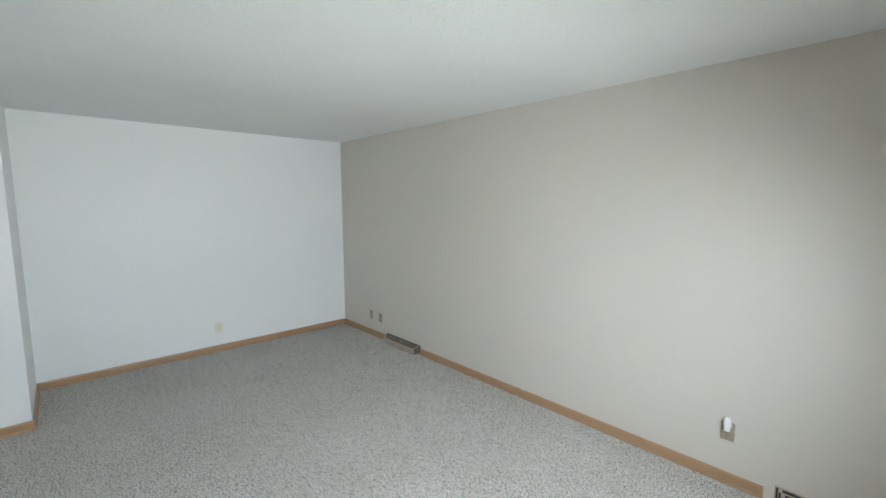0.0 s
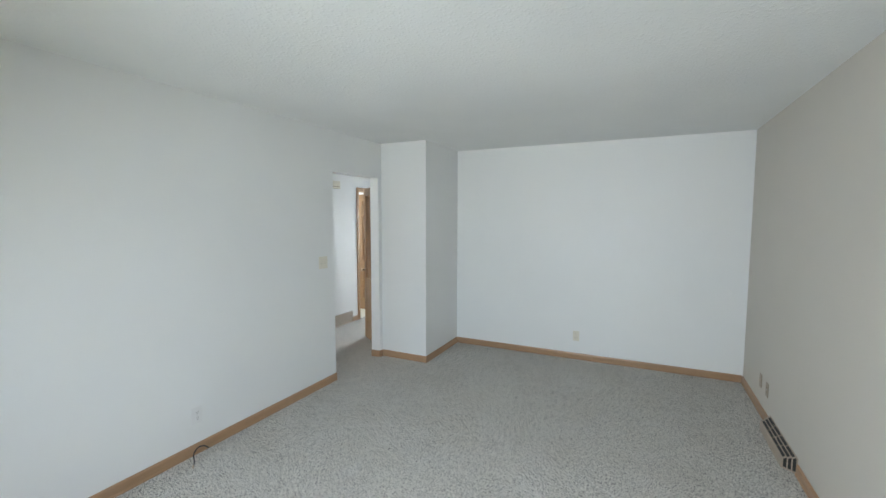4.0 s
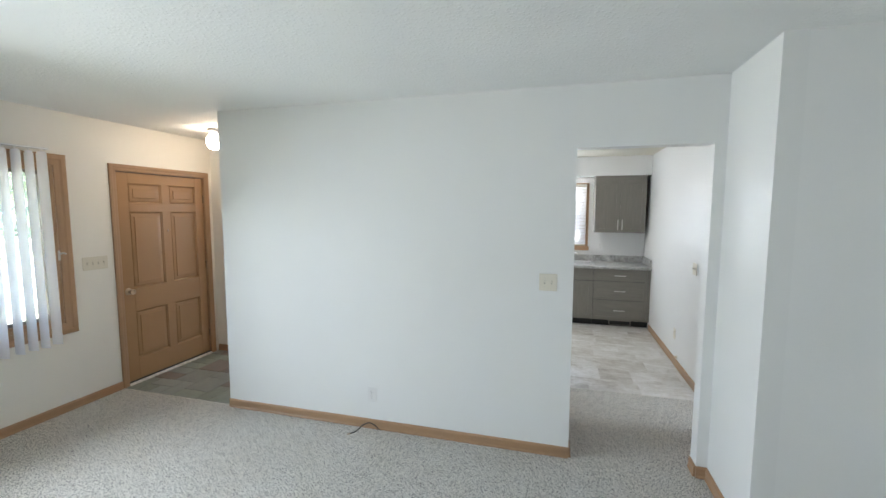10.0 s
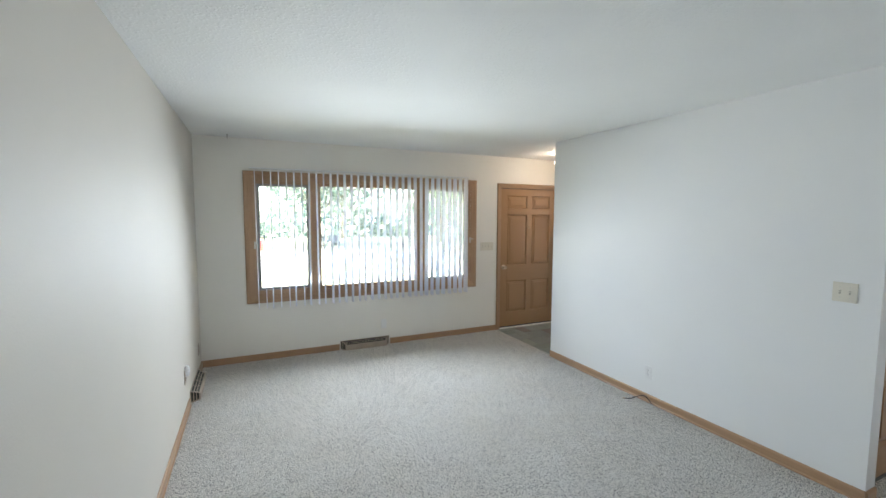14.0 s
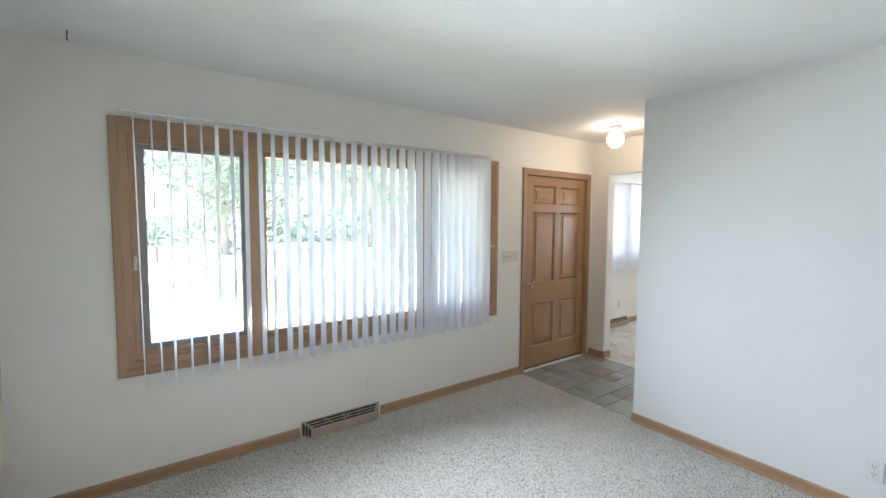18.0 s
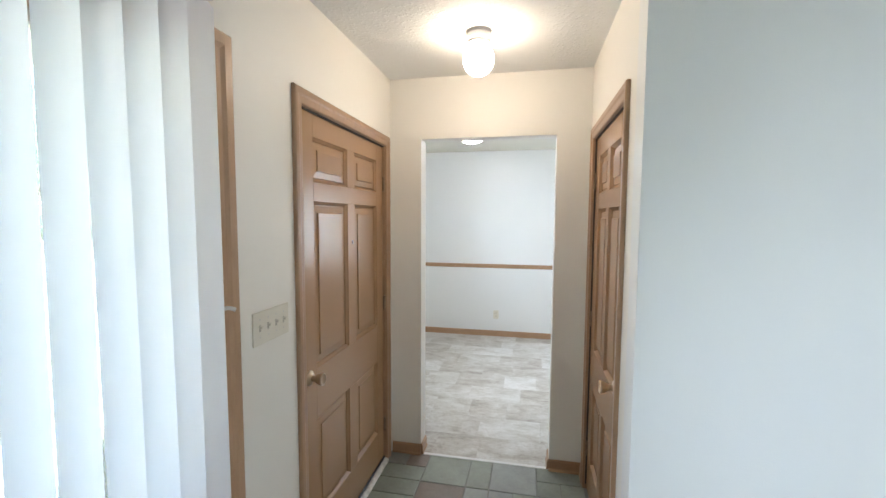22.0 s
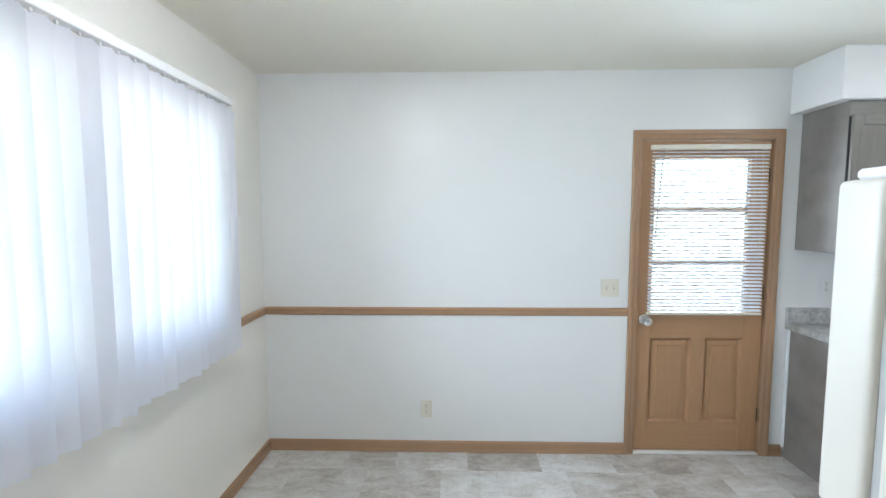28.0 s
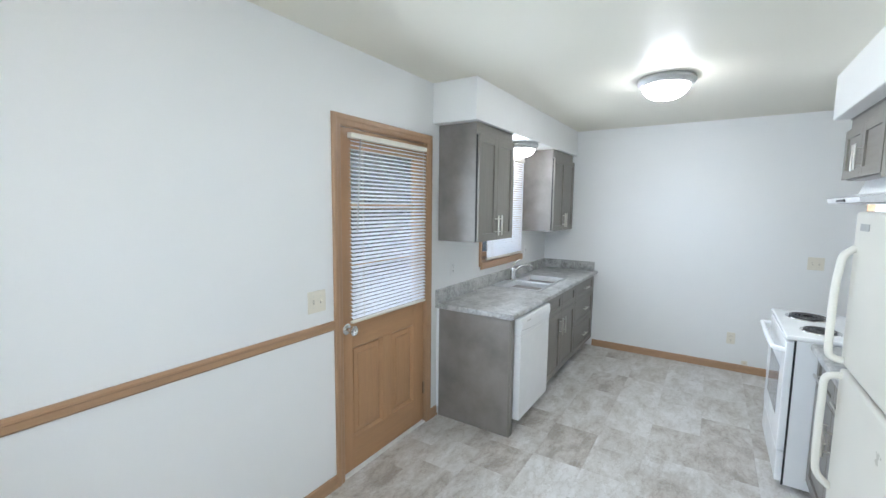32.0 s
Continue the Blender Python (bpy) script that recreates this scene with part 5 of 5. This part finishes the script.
part("lever", tube(bmesh.new(), [(0, 0, 0.12), (0.0, -0.012, 0.148), (0.0, -0.045, 0.178), (0.0, -0.075, 0.192)], 0.0065, 10), CHROME, fc, "", True)


def wall_unit(m, w, z0, z1, label, depth=0.31, pairs=1, top=0.072):
    """A wall cabinet with shaker doors; back at y = 0, room towards -y."""
    u = thing("wall_cabinet", m, label, "cabinet", "grey wall cabinets")
    part("body", boxed(0, -depth, z0, w, -0.002, z1, bevel=0.001), CABSIDE, u)
    part("top_filler", boxed(0.0, -depth - 0.003, z1 - top, w, -depth - 0.0005, z1 - 0.001), CABX, u)
    part("top_strip", boxed(-0.004, -depth - 0.012, z1 - 0.006, w + 0.004, -depth - 0.0035, z1 - 0.0005), CABSIDE, u)
    # Black plate in place of the shade between body and doors.
    part("gap_shade", boxed(0.002, -depth - 0.009, z0 + 0.006, w - 0.002, -depth - 0.0005, z1 - top - 0.012), DARK, u, "near-black plate painted as the shade behind the doors")
    n = pairs * 2
    each = (w - 0.006) / n
    for k in range(n):
        x0, x1 = 0.003 + each * k + 0.0015, 0.003 + each * (k + 1) - 0.0015
        f = shaker(u, "door", x0, z0 + 0.004, x1, z1 - top - 0.006, -depth - 0.027)
        hx = x1 - 0.028 if k % 2 == 0 else x0 + 0.028
        bar_pull(f, hx, z0 + 0.115, -depth - 0.027, 0.15)
    return u


wall_unit(pose(2.805, 4.138, 0), 0.595, 1.355, 2.19, "grey shaker wall cabinet beside the back door")
wall_unit(pose(4.428, 4.138, 0), 0.695, 1.355, 2.19, "grey shaker wall cabinet in the sink corner")


def south(x):
    return pose(x, 1.292, 0, 0, 0, 180)


wall_unit(south(2.06), 0.79, 1.775, 2.19, "short grey shaker cabinet above the refrigerator", 0.42)
wall_unit(south(3.155), 1.085, 1.775, 2.19, "grey shaker wall cabinet over the small worktop", 0.42)
wall_unit(south(3.935), 0.77, 1.80, 2.19, "short grey shaker cabinet above the range hood", 0.42)
base_unit(south(3.172), 1.147, "grey shaker base cabinet between range and refrigerator",
          [(0.003, 0.104, 0.380, 0.662, 0.338), (0.385, 0.104, 0.762, 0.662, 0.428), (0.767, 0.104, 1.144, 0.662, 0.81)],
          [(0.003, 0.668, 0.380, 0.836, True), (0.385, 0.668, 0.762, 0.836, True), (0.767, 0.668, 1.144, 0.836, True)])
worktop(pose(3.175, 1.291, 0, 0, 0, 180), 1.155, "short grey laminate worktop beside the range", False)

hd = thing("range_hood", south(3.93), "white under-cabinet range hood", "range hood")
part("shell", prism(bmesh.new(), [(0, 1.80), (0, 1.655), (-0.50, 1.655), (-0.51, 1.682), (-0.36, 1.715), (-0.33, 1.80)], 0, 0.755, "x"), WHITE, hd)
part("filter", boxed(0.12, -0.42, 1.649, 0.63, -0.08, 1.654), STEEL, hd)
part("switch_bar", boxed(0.28, -0.513, 1.661, 0.46, -0.504, 1.674), BLACK, hd)

rg = thing("electric_range", pose(3.936, 1.368, 0, 0, 0, 180), "white freestanding electric coil range", "stove")
WR = 0.752
part("body", boxed(0, -0.62, 0.03, WR, -0.01, 0.885, bevel=0.003), WHITE, rg)
part("cooktop", boxed(-0.002, -0.665, 0.886, WR + 0.002, -0.01, 0.912, bevel=0.010, segments=3), WHITE, rg, "white enamel cooktop", True)
part("backguard", boxed(0.0, -0.07, 0.913, WR, -0.012, 1.06, bevel=0.008, segments=2), WHITE, rg)
od = part("oven_door", boxed(0.006, -0.662, 0.235, WR - 0.006, -0.621, 0.872, bevel=0.006, segments=2), WHITE, rg)
part("oven_window", boxed(0.16, -0.6635, 0.38, WR - 0.16, -0.661, 0.68), plain("oven_glass", (0.30, 0.31, 0.32), 0.08), od, "grey oven window")
part("oven_handle", tube(bmesh.new(), [(0.04, -0.660, 0.815), (0.055, -0.705, 0.82), (0.10, -0.715, 0.82), (WR / 2, -0.718, 0.82), (WR - 0.10, -0.715, 0.82), (WR - 0.055, -0.705, 0.82), (WR - 0.04, -0.660, 0.815)], 0.014, 10), WHITE, od, "white oven handle", True)
part("drawer", boxed(0.006, -0.658, 0.045, WR - 0.006, -0.621, 0.222, bevel=0.006, segments=2), WHITE, rg)
part("side_seam", boxed(WR - 0.001, -0.628, 0.03, WR + 0.0015, -0.618, 0.885), BLACK, rg)
part("side_seam", boxed(-0.0015, -0.628, 0.03, 0.001, -0.618, 0.885), BLACK, rg)
for x, y, r in ((0.19, -0.49, 0.105), (0.56, -0.49, 0.082), (0.19, -0.21, 0.082), (0.56, -0.21, 0.105)):
    b = part("drip_bowl", lathe(bmesh.new(), [(r * 1.16, 0.9125), (r * 1.14, 0.917), (r * 1.02, 0.915), (r * 0.6, 0.9135), (0, 0.9132)], 36, pose(x, y, 0)), CHROME, rg, "chrome drip bowl", True)
    pts = [(x + r * (0.25 + 0.72 * k / 60) * math.cos(k * 0.42), y + r * (0.25 + 0.72 * k / 60) * math.sin(k * 0.42), 0.921) for k in range(61)]
    part("coil", tube(bmesh.new(), pts, 0.0042, 6), plain("dark_coil", (0.05, 0.05, 0.05), 0.5), b, "dark spiral heating coil", True)

fr = thing("refrigerator", pose(1.942, 1.295, 0, 0, 0, 180), "bisque top-freezer refrigerator with curved handles", "refrigerator")
WF, HF = 0.745, 1.612
part("cabinet", boxed(0.003, -0.68, 0.06, WF - 0.003, -0.03, HF - 0.015, bevel=0.006, segments=2), BISQUE, fr)
part("gasket", boxed(0.010, -0.695, 0.075, WF - 0.010, -0.68, HF - 0.02), RUBBER, fr, "grey door gasket")
for nm, a, b in (("fridge_door", 0.07, 1.128), ("freezer_door", 1.144, HF)):
    d = part(nm, boxed(0, -0.765, a, WF, -0.695, b, bevel=0.012, segments=3), BISQUE, fr, "", True)
    lo, hi = (0.75, 1.113) if nm == "fridge_door" else (1.160, 1.505)
    if nm == "fridge_door":
        pts = [(0.035, -0.762, hi), (0.035, -0.787, hi - 0.004), (0.035, -0.803, hi - 0.02), (0.035, -0.805, hi - 0.08), (0.035, -0.805, lo + 0.10), (0.035, -0.797, lo + 0.035), (0.035, -0.763, lo)]
    else:
        pts = [(0.035, -0.762, lo), (0.035, -0.787, lo + 0.004), (0.035, -0.801, lo + 0.02), (0.035, -0.803, lo + 0.08), (0.035, -0.802, hi - 0.13), (0.035, -0.797, hi - 0.07), (0.035, -0.790, hi - 0.025), (0.035, -0.763, hi)]
    part("handle", tube(bmesh.new(), pts, 0.0105, 12), BISQUE, d, "bisque curved handle", True)
part("hinge_cover", boxed(WF - 0.12, -0.76, HF, WF - 0.02, -0.66, HF + 0.016, bevel=0.005), WHITE, fr, "white hinge cover")
part("toe_grille", boxed(0.01, -0.69, 0.0, WF - 0.01, -0.10, 0.058), BEIGEM, fr)
part("badge", boxed(0.06, -0.7665, HF - 0.055, 0.14, -0.764, HF - 0.035), RUBBER, fr)

# ---- outdoors ----
bm = bmesh.new()
bmesh.ops.create_grid(bm, x_segments=2, y_segments=2, size=600, matrix=Matrix.Translation((0, 0, -0.45)))
solid("ground", bm, LAWN, "sunlit pale lawn round the house", "ground")
solid("street", boxed(-19.5, -300, -0.45, -12.5, 300, -0.43), CONCRETE, "pale concrete street in front of the house", "road")
solid("driveway", boxed(-12.5, 3.5, -0.45, -0.9, 9.5, -0.425), CONCRETE, "pale concrete driveway", "driveway")
solid("porch_slab", boxed(-1.9, -0.4, -0.45, -0.16, 1.172, -0.05, bevel=0.01), CONCRETE, "concrete porch step at the front door", "step")
solid("back_patio", boxed(-1.0, 4.3, -0.45, 8.0, 9.0, -0.2), CONCRETE, "concrete patio behind the house", "patio")


def tree(x, y, height, spread, leaf, seed, label, count=8000, base=0.22):
    r = random.Random(seed)
    t = thing("tree", pose(x, y, -0.45), label, "tree", "street trees")
    bm = bmesh.new()
    top = height * 0.62
    tube(bm, [(0, 0, -0.1), (0.05, 0.03, height * 0.15), (-0.05, 0.08, height * 0.35), (0.1, 0.0, top)], [0.24, 0.20, 0.17, 0.13, 0.09], 10)
    tips = []
    for k in range(11):
        a, z = k * 2.4 + r.uniform(-0.3, 0.3), height * r.uniform(base, 0.55)
        reach = spread * r.uniform(0.55, 1.0)
        p = [(0, 0, z), (math.cos(a) * reach * 0.45, math.sin(a) * reach * 0.45, z + height * 0.12), (math.cos(a) * reach, math.sin(a) * reach, z + height * r.uniform(0.12, 0.35))]
        tube(bm, p, [0.09, 0.06, 0.03], 7)
        tips += [Vector(p[1]), Vector(p[2]), Vector(p[2])]
    tips += [Vector((r.uniform(-1, 1) * spread * 0.4, r.uniform(-1, 1) * spread * 0.4, height * r.uniform(0.7, 0.92))) for _ in range(9)]
    part("trunk", bm, BARK, t, "", True)
    vs, fs = [], []
    for k in range(count):
        c = r.choice(tips) + Vector((r.gauss(0, 1), r.gauss(0, 1), r.gauss(0, 0.62))) * spread * 0.25
        n = Vector((r.gauss(0, 1), r.gauss(0, 1), r.gauss(0.5, 1))).normalized()
        u = n.orthogonal().normalized()
        w = n.cross(u)
        s = r.uniform(0.09, 0.22)
        i = len(vs)
        vs += [c - u * s, c + w * s * 0.5, c + u * s, c - w * s * 0.5]
        fs.append((i, i + 1, i + 2, i + 3))
    me = bpy.data.meshes.new("crown")
    me.from_pydata([tuple(v) for v in vs], [], fs)
    me.materials.append(leaf)
    c = new("crown", me)
    c.parent = t
    return t


tree(-23.0, 0.6, 9.5, 4.2, LEAF1, 3, "leafy green street tree across the road")
tree(-27.0, -9.5, 10.5, 4.6, LEAF1, 5, "broad green tree across the road")
tree(-25.0, 10.5, 10.0, 4.6, LEAF2, 7, "yellow-green leafy tree across the road")
tree(-29.0, 20.0, 11.0, 5.0, LEAF1, 9, "tall green tree across the road")
tree(-33.0, 4.5, 12.0, 5.4, LEAF2, 11, "tall yellow-green tree behind the street trees")
tree(-30.0, 33.0, 12.0, 5.4, LEAF1, 13, "distant green tree along the street")
tree(-34.0, -22.0, 12.0, 5.6, LEAF2, 15, "distant yellow-green tree along the street")


def hedge():
    r = random.Random(21)
    vs, fs = [], []
    for k in range(14000):
        y = r.uniform(-60, 70)
        z = abs(r.gauss(0, 1)) * (2.6 + 0.9 * math.sin(y * 0.45) + 0.6 * math.sin(y * 1.1 + 1.0))
        c = Vector((-36 + r.gauss(0, 1.6), y, -0.45 + z))
        n = Vector((r.gauss(0.6, 1), r.gauss(0, 1), r.gauss(0.4, 1))).normalized()
        u = n.orthogonal().normalized()
        w = n.cross(u)
        s = r.uniform(0.16, 0.42)
        i = len(vs)
        vs += [c - u * s, c + w * s * 0.6, c + u * s, c - w * s * 0.6]
        fs.append((i, i + 1, i + 2, i + 3))
    me = bpy.data.meshes.new("shrub_belt")
    me.from_pydata([tuple(v) for v in vs], [], fs)
    me.materials.append(LEAF1)
    tagged(new("shrub_belt", me), "tall uneven belt of green shrubs and trees far across the street", "shrubs", kind="stuff")


hedge()

# a garden tractor under the tree, a red hydrant by the kerb
car = thing("garden_tractor", pose(-24.0, 1.6, -0.45, 0, 0, 90), "small dark blue garden tractor parked under the tree", "garden tractor")
CARP = plain("dark_blue_paint", (0.03, 0.04, 0.08), 0.3, 0.2)
part("hood", prism(bmesh.new(), [(0.05, 0.30), (0.05, 0.72), (0.15, 0.80), (0.75, 0.72), (0.80, 0.60), (0.80, 0.30)], -0.24, 0.24, "y"), CARP, car)
part("deck", boxed(-0.75, -0.30, 0.28, 0.08, 0.30, 0.40, bevel=0.03), CARP, car)
part("fender", boxed(-0.75, -0.42, 0.42, -0.25, 0.42, 0.60, bevel=0.06), CARP, car)
part("seat", prism(bmesh.new(), [(-0.62, 0.60), (-0.66, 0.95), (-0.58, 0.97), (-0.50, 0.70), (-0.18, 0.68), (-0.18, 0.60)], -0.22, 0.22, "y"), BLACK, car)
part("steering_wheel", lathe(bmesh.new(), [(0.17, 0), (0.18, 0.012), (0.17, 0.024), (0.16, 0.012), (0.17, 0)], 20, pose(0.02, 0, 0.92, 0, -30)), BLACK, car)
for x, r in ((-0.5, 0.26), (0.62, 0.18)):
    for y in (-0.36, 0.36):
        w = part("wheel", cyl(bmesh.new(), (x, y - 0.08, r), (x, y + 0.08, r), r, n=20), BLACK, car)
        part("rim", cyl(bmesh.new(), (x, y - 0.085, r), (x, y + 0.085, r), r * 0.5, n=16), NICKEL, w)
hy = thing("fire_hydrant", pose(-21.0, -2.6, -0.45), "red fire hydrant beyond the street", "hydrant")
RED = plain("hydrant_red", (0.5, 0.06, 0.04), 0.4)
part("barrel", lathe(bmesh.new(), [(0, 0), (0.16, 0), (0.16, 0.05), (0.11, 0.07), (0.10, 0.55), (0.13, 0.57), (0.13, 0.61), (0.10, 0.66), (0.05, 0.73), (0, 0.74)], 20), RED, hy, "", True)
part("nozzle", cyl(bmesh.new(), (-0.17, 0, 0.42), (0.17, 0, 0.42), 0.05, n=14), RED, hy)

# neighbouring house seen pale through the back blinds
nb = thing("neighbour_house", pose(2.0, 22.0, -0.45), "pale sided neighbouring house behind the garden", "house")
part("wall", boxed(-7, 0, 0, 7, 8, 2.7), EXTWALL, nb)
part("roof", prism(bmesh.new(), [(-0.6, 2.6), (4.0, 4.6), (8.6, 2.6)], -7.5, 7.5, "x"), plain("grey_shingle_roof", (0.14, 0.13, 0.125), 0.9, vary=0.2, scale=20), nb)
for x in (-4.2, 1.6):
    w = part("window", boxed(x, -0.03, 0.95, x + 1.6, 0.0, 2.15), WHITE, nb)
    part("pane", boxed(x + 0.08, -0.04, 1.03, x + 1.52, -0.03, 2.07), BLACK, w)

# ---- floor pieces ----


def slate_floor():
    """Random-ashlar slate tiles in the entry, bedded in grout."""
    r = random.Random(12)
    s = thing("floor_entry", pose(0, 0, 0), "multicoloured slate tile floor in the entry", "floor", kind="structure")
    part("grout_bed", boxed(0.0, 0.03, -0.005, 1.24, 1.180, -0.002), GROUT, s)
    n, m = 9, 8
    cw, cd = 1.24 / n, 1.15 / m
    used = set()
    for j in range(m):
        for i in range(n):
            if (i, j) in used:
                continue
            w, d = r.choice(((2, 1), (2, 2), (1, 1), (1, 2), (2, 1), (2, 2)))
            while any((i + a, j + b) in used or i + a >= n or j + b >= m for a in range(w) for b in range(d)):
                if w > 1:
                    w -= 1
                elif d > 1:
                    d -= 1
                else:
                    break
            used |= {(i + a, j + b) for a in range(w) for b in range(d)}
            g = 0.0028
            k = r.choices(range(4), (5, 4.2, 1.5, 1.8))[0]
            lift = r.uniform(-0.0012, 0.0012)
            bm = boxed(g, g, -0.003, w * cw - g, d * cd - g, 0.004 + lift, bevel=0.0025)
            part("slate_tile", bm, SLATES[k], s, at=pose(i * cw, 0.03 + j * cd, 0))


slate_floor()


def vinyl_floor():
    """Stone-look vinyl laid in staggered rows."""
    r = random.Random(31)
    s = thing("floor_kitchen", pose(0, 0, 0), "grey-beige stone-look vinyl tile floor", "floor", kind="structure")
    x0, x1, ya, yb = -0.59, 5.179, 1.18, 4.14
    L, D = 0.457, 0.3048
    j, y = 0, ya
    while y < yb - 0.001:
        d = min(D, yb - y)
        x = x0 - r.uniform(0.05, L - 0.05)
        while x < x1:
            ln = L if r.random() < 0.62 else D
            a, b = max(x, x0), min(x + ln, x1)
            if b - a > 0.02:
                me = bpy.data.meshes.get(f"vinyl_{round((b - a) * 1000)}_{round(d * 1000)}")
                if me is None:
                    bm = boxed(0.0003, 0.0003, -0.004, b - a - 0.0003, d - 0.0003, 0.002, bevel=0.0005)
                    me = mesh_of(f"vinyl_{round((b - a) * 1000)}_{round(d * 1000)}", bm, VINYL)
                share("vinyl_tile", me, s, pose(a, y, 0))
            x += ln
        y += D
        j += 1
    part("transition_strip", boxed(0.207, 1.172, 0.0025, 1.043, 1.196, 0.007, bevel=0.001), WHITE, s, "pale metal transition strip")


vinyl_floor()
